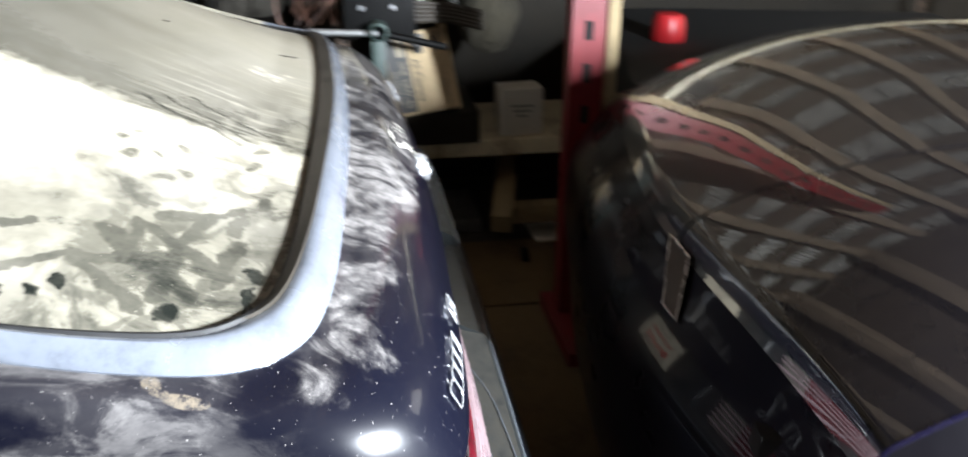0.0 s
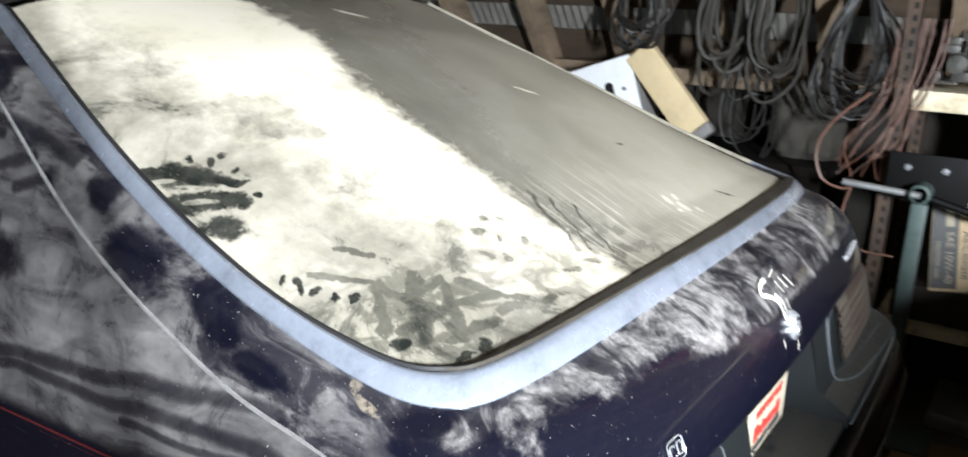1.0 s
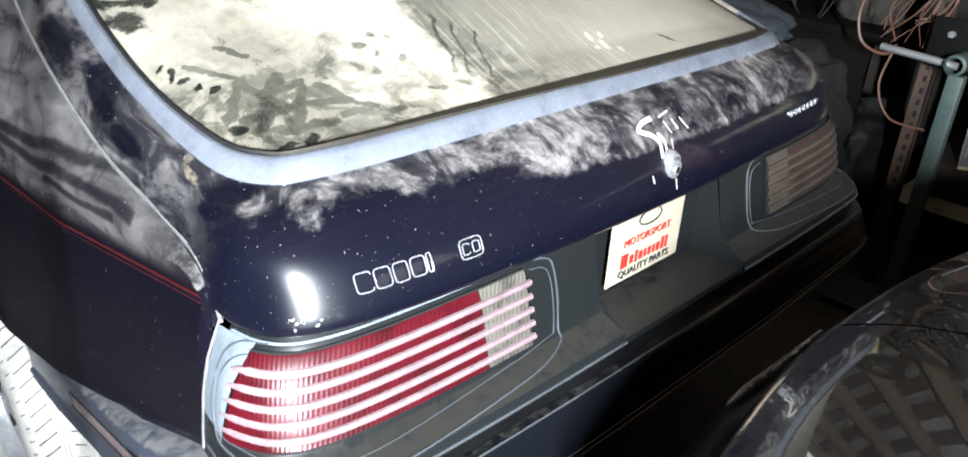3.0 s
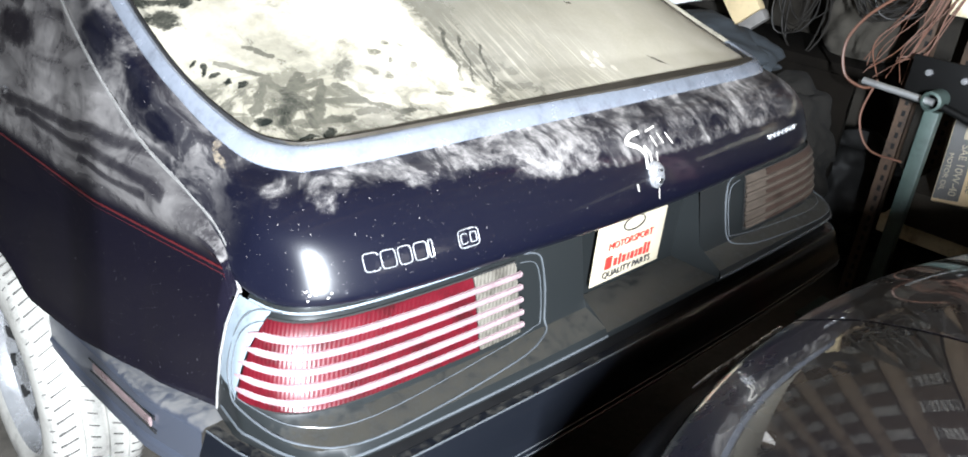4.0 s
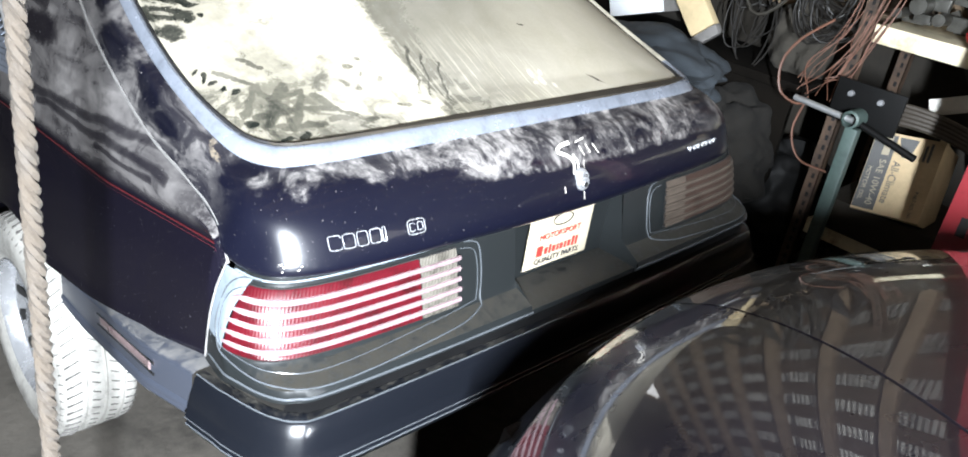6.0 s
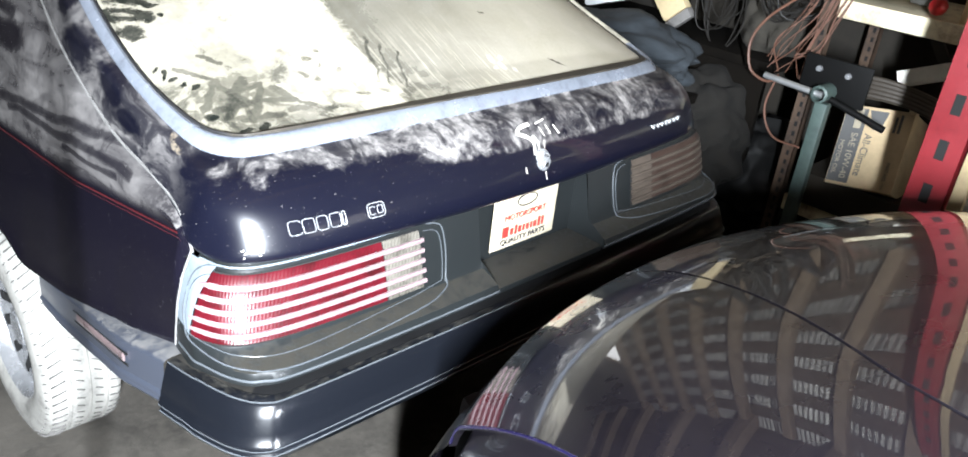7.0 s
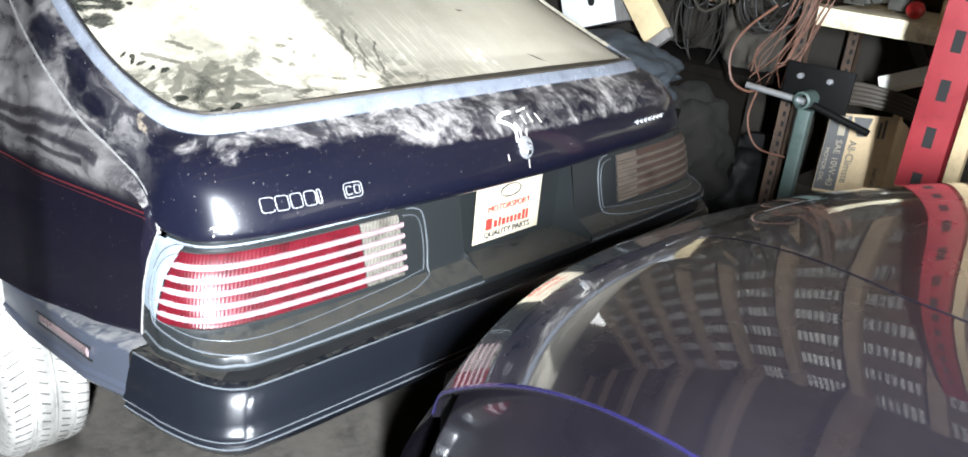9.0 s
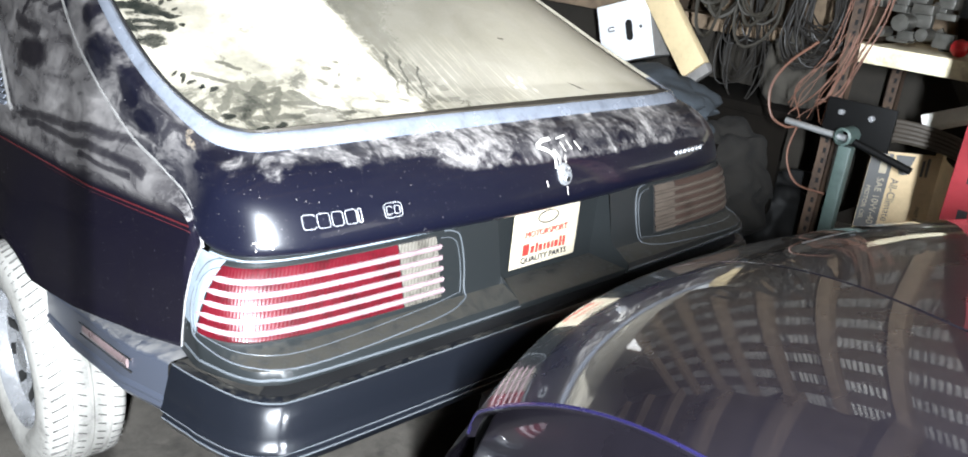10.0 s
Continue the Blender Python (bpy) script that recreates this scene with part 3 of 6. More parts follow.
# ---- mesh helpers ----
def thing(name, label, category, at=(0, 0, 0), group="", kind=""):
    ob = new(name)
    ob.location = at
    ob.empty_display_size = 0.1
    return tagged(ob, label, category, group, kind)


def mesh_of(name, bm, mat, smooth_shade=True):
    me = bpy.data.meshes.new(name)
    bm.normal_update()
    bm.to_mesh(me)
    bm.free()
    for m in mat if isinstance(mat, (list, tuple)) else [mat]:
        me.materials.append(m)
    if smooth_shade:
        me.polygons.foreach_set("use_smooth", [True] * len(me.polygons))
        me.set_sharp_from_angle(angle=radians(38))
    return me


def part(name, bm, mat, parent=None, label="", smooth_shade=True):
    ob = new(name, mesh_of(name, bm, mat, smooth_shade))
    if parent:
        ob.parent = parent
        base = parent
        off = Vector()
        while base:
            off += base.location
            base = base.parent
        ob.location = -off
    if label:
        ob["label"] = label
    return ob


def box(bm, lo, hi, bevel=0.0, m=None, index=0):
    vs = [bm.verts.new((x, y, z)) for z in (lo[2], hi[2]) for x, y in ((lo[0], lo[1]), (hi[0], lo[1]), (hi[0], hi[1]), (lo[0], hi[1]))]
    fs = [bm.faces.new([vs[i] for i in f]) for f in ((0, 3, 2, 1), (4, 5, 6, 7), (0, 1, 5, 4), (1, 2, 6, 5), (2, 3, 7, 6), (3, 0, 4, 7))]
    for f in fs:
        f.material_index = index
    if bevel > 0:
        es = list({e for f in fs for e in f.edges})
        out = bmesh.ops.bevel(bm, geom=es, offset=bevel, segments=2, affect="EDGES", profile=0.6)
        vs = list({v for f in out["faces"] for v in f.verts} | {v for f in fs if f.is_valid for v in f.verts})
    if m is not None:
        bmesh.ops.transform(bm, matrix=m, verts=[v for v in vs if v.is_valid])
    return bm


def boxed(lo, hi, bevel=0.004, m=None):
    return box(bmesh.new(), lo, hi, bevel, m)


def catmull(pts, n):
    """A smooth line through the points, n steps a span."""
    p = [Vector(q) for q in pts]
    p = [2 * p[0] - p[1]] + p + [2 * p[-1] - p[-2]]
    out = []
    for a, b, c, d in zip(p, p[1:], p[2:], p[3:]):
        for k in range(n):
            t = k / n
            out.append(0.5 * (2 * b + (c - a) * t + (2 * a - 5 * b + 4 * c - d) * t * t + (3 * b - a - 3 * c + d) * t ** 3))
    return out + [p[-2]]


def sheet(rows, thick=0.0, flip=False, closed=False):
    """A surface over rows of equally many points; thick gives it a back."""
    bm = bmesh.new()
    grid = [[bm.verts.new(p) for p in row] for row in rows]
    n = len(grid[0])
    for a, b in zip(grid, grid[1:]):
        for k in range(n if closed else n - 1):
            q = [a[k], a[(k + 1) % n], b[(k + 1) % n], b[k]]
            try:
                bm.faces.new(q[::-1] if flip else q)
            except ValueError:
                pass
    bm.normal_update()
    if thick:
        bmesh.ops.solidify(bm, geom=bm.faces[:], thickness=thick)
    return bm


def tube(bm, pts, r, sides=8, cap=True, radii=None):
    pts = [Vector(p) for p in pts]
    rings, side = [], None
    for i, p in enumerate(pts):
        d = (pts[min(i + 1, len(pts) - 1)] - pts[max(i - 1, 0)]).normalized()
        if side is None:
            side = d.orthogonal().normalized()
        side = (side - d * side.dot(d)).normalized()
        up = d.cross(side)
        rr = radii[i] if radii else r
        rings.append([bm.verts.new(p + rr * (math.cos(2 * math.pi * k / sides) * side + math.sin(2 * math.pi * k / sides) * up)) for k in range(sides)])
    for a, b in zip(rings, rings[1:]):
        for k in range(sides):
            bm.faces.new((a[k], a[(k + 1) % sides], b[(k + 1) % sides], b[k]))
    if cap:
        bm.faces.new(rings[0][::-1])
        bm.faces.new(rings[-1])
    return bm


def turned(profile, axis, at, sides=48):
    """A body of revolution: profile of (radius, along)."""
    bm = bmesh.new()
    rings = []
    for r, h in profile:
        ring = []
        for k in range(sides):
            a = 2 * math.pi * k / sides
            c, s = r * math.cos(a), r * math.sin(a)
            p = {"x": (h, c, s), "y": (c, h, s), "z": (c, s, h)}[axis]
            ring.append(bm.verts.new(Vector(p) + Vector(at)))
        rings.append(ring)
    for a, b in zip(rings, rings[1:]):
        for k in range(sides):
            bm.faces.new((a[k], a[(k + 1) % sides], b[(k + 1) % sides], b[k]))
    bmesh.ops.recalc_face_normals(bm, faces=bm.faces[:])
    return bm


def mirrored(line):
    """The line of the left half, from front to rear middle, carried round to the right."""
    return [tuple(p) for p in line] + [(-p[0], p[1], p[2]) for p in list(line)[-2::-1]]


# ---- large structure: floor, walls, roof ----
def build_setting():
    bm = bmesh.new()
    n = 70
    for i in range(n + 1):
        for j in range(n + 1):
            x, y = -6 + 12 * i / n, -6 + 12 * j / n
            bm.verts.new((x, y, FLOOR + 0.018 * noise.noise((x * 2, y * 2, 0)) + 0.008 * noise.noise((x * 9, y * 9, 3))))
    bm.verts.ensure_lookup_table()
    for i in range(n):
        for j in range(n):
            a = i * (n + 1) + j
            bm.faces.new([bm.verts[k] for k in (a, a + n + 1, a + n + 2, a + 1)])
    tagged(part("floor", bm, DIRT), "packed grey-brown dirt floor of the garage", "floor", kind="structure")
    tagged(part("wall_east", boxed((2.42, -4, FLOOR - 0.1), (2.56, 5, 1.1)), WALL), "low stained wall behind the shelves", "wall", kind="structure")
    tagged(part("wall_north", boxed((-4.2, 5, FLOOR - 0.1), (2.6, 5.14, 3.2)), BOARD), "dark board end wall", "wall", kind="structure")
    # wall out of view; its opening is added for the fill lamp
    bm = bmesh.new()
    box(bm, (-4.2, -4.14, FLOOR - 0.1), (0.4, -4, 3.2))
    box(bm, (2.0, -4.14, FLOOR - 0.1), (2.6, -4, 3.2))
    box(bm, (0.4, -4.14, 2.2), (2.0, -4, 3.2))
    tagged(part("wall_south", bm, BOARD), "unseen dark board end wall, opened for the added fill lamp", "wall", kind="structure")
    # the corner beyond the shelves, with an opening to bright daylight
    bm = bmesh.new()
    box(bm, (1.20, 2.87, FLOOR - 0.1), (1.52, 2.97, 3.3))
    box(bm, (2.325, 2.87, FLOOR - 0.1), (2.7, 2.97, 3.3))
    box(bm, (1.52, 2.87, FLOOR - 0.1), (2.325, 2.97, 0.85))
    box(bm, (1.52, 2.87, 2.05), (2.325, 2.97, 3.3))
    box(bm, (1.20, 2.97, FLOOR - 0.1), (1.30, 5.0, 3.3))
    tagged(part("wall_corner", bm, BOARD), "dark board wall with an opening to daylight", "wall", kind="structure")
    bm = bmesh.new()
    box(bm, (1.46, 2.852, 0.80), (1.52, 2.90, 2.10))
    box(bm, (2.325, 2.852, 0.80), (2.385, 2.90, 2.10))
    box(bm, (1.52, 2.852, 2.05), (2.325, 2.90, 2.10))
    tagged(part("trim", bm, WOOD), "rough timber frame round the daylight opening", "trim", kind="structure")
    tagged(part("backdrop", boxed((1.34, 3.25, 0.5), (2.68, 3.27, 2.6)), DAYLIGHT), "bright overcast daylight outside", "sky", kind="structure")
    tagged(part("wall_west", boxed((-4.34, -4, FLOOR - 0.1), (-4.2, 5, 3.2)), BOARD), "dark board wall", "wall", kind="structure")
    # steep roof over the shelf side: rafters, cross battens, ribbed steel on top
    ang = math.atan2(0.37, 0.27)
    base = Matrix.Translation((2.40, 0, 1.07)) @ Matrix.Rotation(-(math.pi - ang), 4, "Y")
    roof = thing("roof_frame", "rough brown rafters and boards of the low roof", "roof", (2.4, 0, 1.07), kind="structure")
    meshes = []
    for k in range(3):
        bm = bmesh.new()
        box(bm, (0, -0.045, 0.026), (2.6, 0.045, 0.13), 0.005, base)
        for v in bm.verts:
            v.co += 0.004 * noise.noise_vector(v.co * 3 + Vector((k * 7, 0, 0)))
        meshes.append(mesh_of("rafter", bm, WOOD))
    for k in range(15):
        ob = new("rafter", meshes[k % 3])
        ob.parent = roof
        ob.location = (-2.4, -3.67 + k * 0.46 + random.uniform(-0.015, 0.015), -1.07)
    for k in range(8):
        u = 0.02 + 0.32 * k
        part("roof_board", box(bmesh.new(), (u, -4, 0.006), (u + 0.170, 2.83, 0.026), 0.002, base), ROOF_BOARD, roof)
    bm = bmesh.new()
    count = 7 * 44
    lo = [bm.verts.new(base @ Vector((-0.1, -4 + 6.83 * k / count, 0.004 - (0.012 if k % 2 else 0)))) for k in range(count + 1)]
    hi = [bm.verts.new(base @ Vector((2.9, -4 + 6.83 * k / count, 0.004 - (0.012 if k % 2 else 0)))) for k in range(count + 1)]
    for k in range(count):
        bm.faces.new((lo[k], lo[k + 1], hi[k + 1], hi[k]))
    bmesh.ops.solidify(bm, geom=bm.faces[:], thickness=0.002)
    tagged(part("ceiling", bm, STEEL_ROOF, smooth_shade=False), "ribbed galvanised roof sheets over boards", "roof", kind="structure")
    tagged(part("ceiling_upper", boxed((-4.3, -4.1, 3.2), (1.33, 5.1, 3.3)), STEEL_ROOF), "ribbed steel over the flat part of the roof", "ceiling", kind="structure")
    flat = thing("roof_joists", "rough brown joists and boards under the flat roof", "roof", (-1.5, 0, 3.1), kind="structure")
    joist = mesh_of("joist", boxed((-4.19, -0.08, 3.02), (0.98, 0.08, 3.176), 0.005), WOOD)
    for k in range(10):
        ob = new("joist", joist)
        ob.parent = flat
        ob.location = Vector((0, -3.67 + k * 0.92, 0)) - flat.location
    for k in range(16):
        part("roof_board", boxed((-4.18 + 0.32 * k, -3.99, 3.178), (-3.866 + 0.32 * k, 4.99, 3.196), 0.002), ROOF_BOARD, flat)
    tagged(part("wall_plate", boxed((2.26, -4, 1.0), (2.42, 5, 1.07), 0.006), WOOD), "timber plate along the top of the low wall", "beam", kind="structure")


build_setting()


# ---- the hatchback ----
car = thing("hatchback_car", "dark navy 1980s hatchback coupe, thick with dust and hand wipes", "car", (0, 0.9, FLOOR))

# Lines of the left half from the roof to the rear middle: the glass edge, the trim's outer edge, rows down the lid to its lower lip.
GLASS_EDGE = [(-0.60, 1.27, 1.345), (-0.695, 0.80, 1.155), (-0.722, 0.50, 1.040), (-0.708, 0.31, 0.985), (-0.672, 0.222, 0.972), (-0.58, 0.185, 0.976), (-0.30, 0.168, 0.984), (0, 0.162, 0.987)]
TRIM_EDGE = [(-0.655, 1.27, 1.320), (-0.745, 0.79, 1.125), (-0.770, 0.49, 1.012), (-0.755, 0.28, 0.958), (-0.712, 0.175, 0.946), (-0.60, 0.130, 0.950), (-0.30, 0.110, 0.957), (0, 0.103, 0.960)]
LID_A = [(-0.672, 1.235, 1.295), (-0.755, 0.79, 1.100), (-0.778, 0.49, 0.988), (-0.770, 0.27, 0.940), (-0.740, 0.140, 0.930), (-0.62, 0.088, 0.936), (-0.30, 0.064, 0.940), (0, 0.056, 0.942)]
LID_B = [(-0.690, 1.20, 1.270), (-0.765, 0.79, 1.078), (-0.784, 0.49, 0.962), (-0.782, 0.262, 0.915), (-0.768, 0.108, 0.892), (-0.65, 0.040, 0.888), (-0.30, 0.014, 0.890), (0, 0.006, 0.892)]
LID_C = [(-0.702, 1.17, 1.250), (-0.770, 0.79, 1.060), (-0.790, 0.49, 0.938), (-0.792, 0.255, 0.888), (-0.788, 0.112, 0.832), (-0.68, 0.014, 0.826), (-0.30, -0.014, 0.824), (0, -0.020, 0.824)]
LID_D = [(-0.704, 1.168, 1.247), (-0.771, 0.79, 1.056), (-0.791, 0.49, 0.934), (-0.794, 0.252, 0.880), (-0.794, 0.120, 0.806), (-0.69, 0.018, 0.803), (-0.30, -0.008, 0.796), (0, -0.014, 0.794)]
LID_E = [(-0.695, 1.165, 1.235), (-0.762, 0.79, 1.046), (-0.782, 0.49, 0.926), (-0.784, 0.255, 0.874), (-0.784, 0.135, 0.800), (-0.68, 0.045, 0.797), (-0.30, 0.02, 0.790), (0, 0.015, 0.788)]
STEPS = 9


def round_line(line):
    return catmull(mirrored(line), STEPS)


def cross_rows(lines, n):
    """Rows of points over the given lines, smoothed across them."""
    lines = [round_line(q) for q in lines]
    cols = [catmull([q[k] for q in lines], n) for k in range(len(lines[0]))]
    return [list(r) for r in zip(*cols)]


def hatch_z(x, y):
    zc = float(np.interp(y, [0.10, 0.16, 0.25, 0.40, 0.60, 0.90, 1.30], [0.965, 0.987, 1.016, 1.088, 1.185, 1.305, 1.410]))
    return zc


def build_glass(parent):
    edge = round_line(GLASS_EDGE)
    n = len(edge) // 2
    rows = []
    for k in range(n + 1):
        a, b = Vector(edge[k]), Vector(edge[-1 - k])
        row = []
        for i in range(41):
            s = i / 40
            p = a.lerp(b, s)
            crown = 1 - (2 * s - 1) ** 2
            top = hatch_z(0, p.y) - a.z
            p.z += max(0.0, top) * crown ** 0.8
            p.y -= 0.012 * crown * (1 if k < n else 0)
            row.append(p)
        rows.append(row)
    bm = sheet(rows, flip=False)
    bmesh.ops.remove_doubles(bm, verts=bm.verts[:], dist=0.0004)
    bmesh.ops.recalc_face_normals(bm, faces=bm.faces[:])
    up = sum(f.normal.z for f in bm.faces)
    if up < 0:
        bmesh.ops.reverse_faces(bm, faces=bm.faces[:])
    part("hatch_glass", bm, GLASS, parent, "tinted curved hatch glass under pale dust with hand wipes")


def up_sheet(rows, toward):
    """A sheet whose faces look towards the given way."""
    bm = sheet(rows)
    if sum((f.normal * f.calc_area() for f in bm.faces), Vector()).dot(Vector(toward)) < 0:
        bmesh.ops.reverse_faces(bm, faces=bm.faces[:])
    return bm


build_glass(car)
seal_in = [Vector(p) + Vector((0, 0, 0.004)) for p in round_line(GLASS_EDGE)]
seal_in = [p for p in seal_in if not (p.x > 0.60 and p.y > 0.30)]
part("glass_seal", tube(bmesh.new(), seal_in, 0.0045, 6), RUBBER, car, "black rubber seal round the hatch glass")
inner = [Vector(p) + Vector((0, 0, 0.003)) for p in round_line(GLASS_EDGE)]
outer = [a.lerp(Vector(p), 0.52 + 0.26 * min(1.0, max(0.0, (0.42 - a.y) / 0.2))) + Vector((0, 0, 0.004)) for a, p in zip(inner, round_line(TRIM_EDGE))]
mid = [a.lerp(b, 0.5) + Vector((0, 0, 0.013)) for a, b in zip(inner, outer)]
trim_rows = [list(q) for q in zip(*[catmull([a, m_, b, b - Vector((0, 0, 0.006))], 3) for a, m_, b in zip(inner, mid, outer)])]
cut_at = next(k for k, p in enumerate(inner) if p.x > 0.60 and p.y > 0.30)
part("hatch_trim", up_sheet([row[:cut_at + 1] for row in trim_rows], (0, 0, 1)), TRIM, car, "grey-blue satin moulding round the glass")
# the right run takes the glass's dust tone and stands for its edge
part("hatch_trim", up_sheet([row[cut_at:] for row in trim_rows], (0, 0, 1)), GLASS_TONE_TRIM, car, "moulding in the dusty glass's tone, standing for the glass edge")
strip_in, strip_out = [], []
for a, b_ in zip(inner, outer):
    w = min(1.0, max(0.0, (0.235 - a.y) / 0.06))
    strip_in.append(a + Vector((0, 0, 0.002 + 0.006 * w)))
    strip_out.append(a.lerp(b_, 0.002 + w * (0.30 + 0.28 * min(1.0, max(0.0, (a.x + 0.55) / 0.6)))) + Vector((0, 0, 0.003 + 0.0135 * w)))
part("weatherstrip", up_sheet([strip_in, strip_out, [q - Vector((0, 0, 0.012)) for q in strip_out]], (0, 0, 1)), WEATHERSTRIP, car, "dirty brown weatherstrip along the rear edge of the glass")
lid = part("hatch_lid", up_sheet(cross_rows([[tuple(Vector(a).lerp(Vector(b), 0.48 + 0.26 * min(1.0, max(0.0, (0.42 - a[1]) / 0.2)))) for a, b in zip(GLASS_EDGE, TRIM_EDGE)], TRIM_EDGE, LID_A, LID_B, LID_C, LID_D, LID_E], 4), (0, -0.5, 1)), PAINT, car, "navy lid with dust and hand prints")

# Quarter panels: rows from the seam down to the bumper line.
WHEEL_Y, WHEEL_Z, WHEEL_R = 0.985, 0.205, 0.305


def sill_z(y):
    return 0.598 - 0.150 * (y - 0.13)


def quarter_rows(side):
    rows = []
    seam = [(-0.792, 0.146, 0.79), (-0.794, 0.166, 0.845), (-0.791, 0.215, 0.872), (-0.791, 0.30, 0.892), (-0.794, 0.49, 0.936), (-0.775, 0.79, 1.058), (-0.708, 1.168, 1.249), (-0.66, 1.50, 1.36)]
    line = catmull(seam, 10)
    for p in line:
        y = p.y
        belt = 0.829 - 0.085 * (y - 0.15)
        if belt > p.z - 0.012:
            belt = p.z - 0.012
        low = sill_z(y)
        d = abs(y - WHEEL_Y)
        if d < 0.338:
            low = max(low, WHEEL_Z + math.sqrt(0.338 ** 2 - d * d))
        low = min(low, belt - 0.02)
        out = -0.806 - 0.040 * min(1, max(0, (y - 0.15) / 0.4))
        # the lower panel flares out to the wheel arch
        flare = 0.026 * max(0.0, 1 - abs(y - WHEEL_Y) / 0.62) ** 0.7
        skirt = 0.014 * min(1.0, max(0.0, (y - 0.16) / 0.14))
        pts = [p, p.lerp(Vector((out, y, belt)), 0.5) + Vector((-0.012, 0, 0.004)), Vector((out, y, belt)), Vector((out - 0.018 - 0.5 * flare, y, belt - 0.35 * (belt - low))), Vector((out - 0.024 - flare - 0.7 * skirt, y, low + 0.03)), Vector((out - 0.022 - flare - skirt, y, low - 0.4 * skirt)), Vector((out + 0.03, y, low + 0.004))]
        col = catmull(pts, 4)
        rows.append([Vector((side * -q.x, q.y, q.z)) if side > 0 else q for q in col])
    return rows


for side in (-1, 1):
    rows = quarter_rows(side)
    quarter = part("quarter_panel", up_sheet(rows, (side, 0, 0.2)), PAINT_SIDE if side < 0 else PAINT, car)
    for dz, w in ((0.0, 0.0016), (-0.009, 0.0010)):
        bm = bmesh.new()
        line = []
        for row in rows[6:]:
            q = Vector(row[8])
            line.append(q + Vector((side * 0.0015, 0, dz)))
        tube(bm, line, w, 4)
        part("pinstripe", bm, RED_LINE, quarter, "thin red pinstripe")

# seam gap of the hatch
for side in (-1, 1):
    rows = quarter_rows(side)
    line = [Vector(r[0]) + Vector((side * 0.001, 0, 0.002)) for r in rows]
    part("panel_gap", tube(bmesh.new(), line, 0.0030, 6), GAP, car, "worn grey edge along the panel gap")


def half_width(z):
    """Half the width of the rear panel: it leans out towards its ledge."""
    return float(np.interp(z, [0.60, 0.63, 0.70, 0.75, 0.80], [0.838, 0.836, 0.828, 0.816, 0.794]))


def plan_curve(z):
    """The panel's outline from above on the left half: along the side, round the corner, to the middle."""
    h = half_width(z)
    tight = min(1.0, max(0.0, (0.668 - z) / 0.03))
    k = 1.0 - 0.30 * tight
    pts = [(-h, 0.146), (-h + 0.002, 0.118), (-h + 0.010 * k, 0.080), (-h + 0.034 * k, 0.046), (-h + 0.080 * k, 0.024), (-h + 0.17 * k, 0.010), (-h + 0.34, 0.002), (-0.25, 0.0), (0.0, 0.0)]
    return catmull([(x, y, 0) for x, y in pts], 12)


PLANS = {}


def rear_point(side, q, z, out):
    """A point on the rear panel: q metres round from its side edge, at a height, so far outward."""
    key = round(z, 4)
    if key not in PLANS:
        line = plan_curve(z)
        run = np.concatenate([[0], np.cumsum([(b - a).length for a, b in zip(line, line[1:])])])
        PLANS[key] = (run, [p.x for p in line], [p.y for p in line])
    run, xs, ys = PLANS[key]
    x, y = float(np.interp(q, run, xs)), float(np.interp(q, run, ys))
    d = Vector((float(np.interp(q + 0.004, run, xs)) - float(np.interp(q - 0.004, run, xs)), float(np.interp(q + 0.004, run, ys)) - float(np.interp(q - 0.004, run, ys)), 0)).normalized()
    way = Vector((d.y, -d.x, 0))
    fade = min(1.0, max(0.0, q / 0.05))
    return Vector((-side * (x + way.x * min(out, 0.012) * fade), y - out * fade * max(0.35, -way.y), z))


def q_at(x, z):
    rear_point(-1, 0.1, z, 0)
    run, xs, _ = PLANS[round(z, 4)]
    return float(np.interp(x, xs, run))


LAMP_ROWS = [(-0.05, 0.806), (-0.012, 0.803), (-0.004, 0.792), (0.002, 0.782), (0.028, 0.668), (0.036, 0.652), (0.066, 0.642), (0.088, 0.634), (0.094, 0.622), (0.090, 0.608), (0.05, 0.600)]
RECESS = 0.195


def face_out(z):
    return float(np.interp(z, [0.608, 0.622, 0.634, 0.642, 0.652, 0.668, 0.782, 0.803], [0.090, 0.094, 0.088, 0.066, 0.036, 0.028, 0.002, -0.012]))


def rear_strip(side, x0, x1, rows, n=40, q0=None):
    """A piece of the rear panel between two stations of the left half, over rows of (outward, height); q0 starts it round the corner."""
    out = []
    for o, z in rows:
        a = q_at(x0, z) if q0 is None else q0 + 0.02 * (z - 0.66) / 0.12
        b = q_at(x1, z)
        out.append([rear_point(side, a + (b - a) * k / n, z, o) for k in range(n + 1)])
    return out


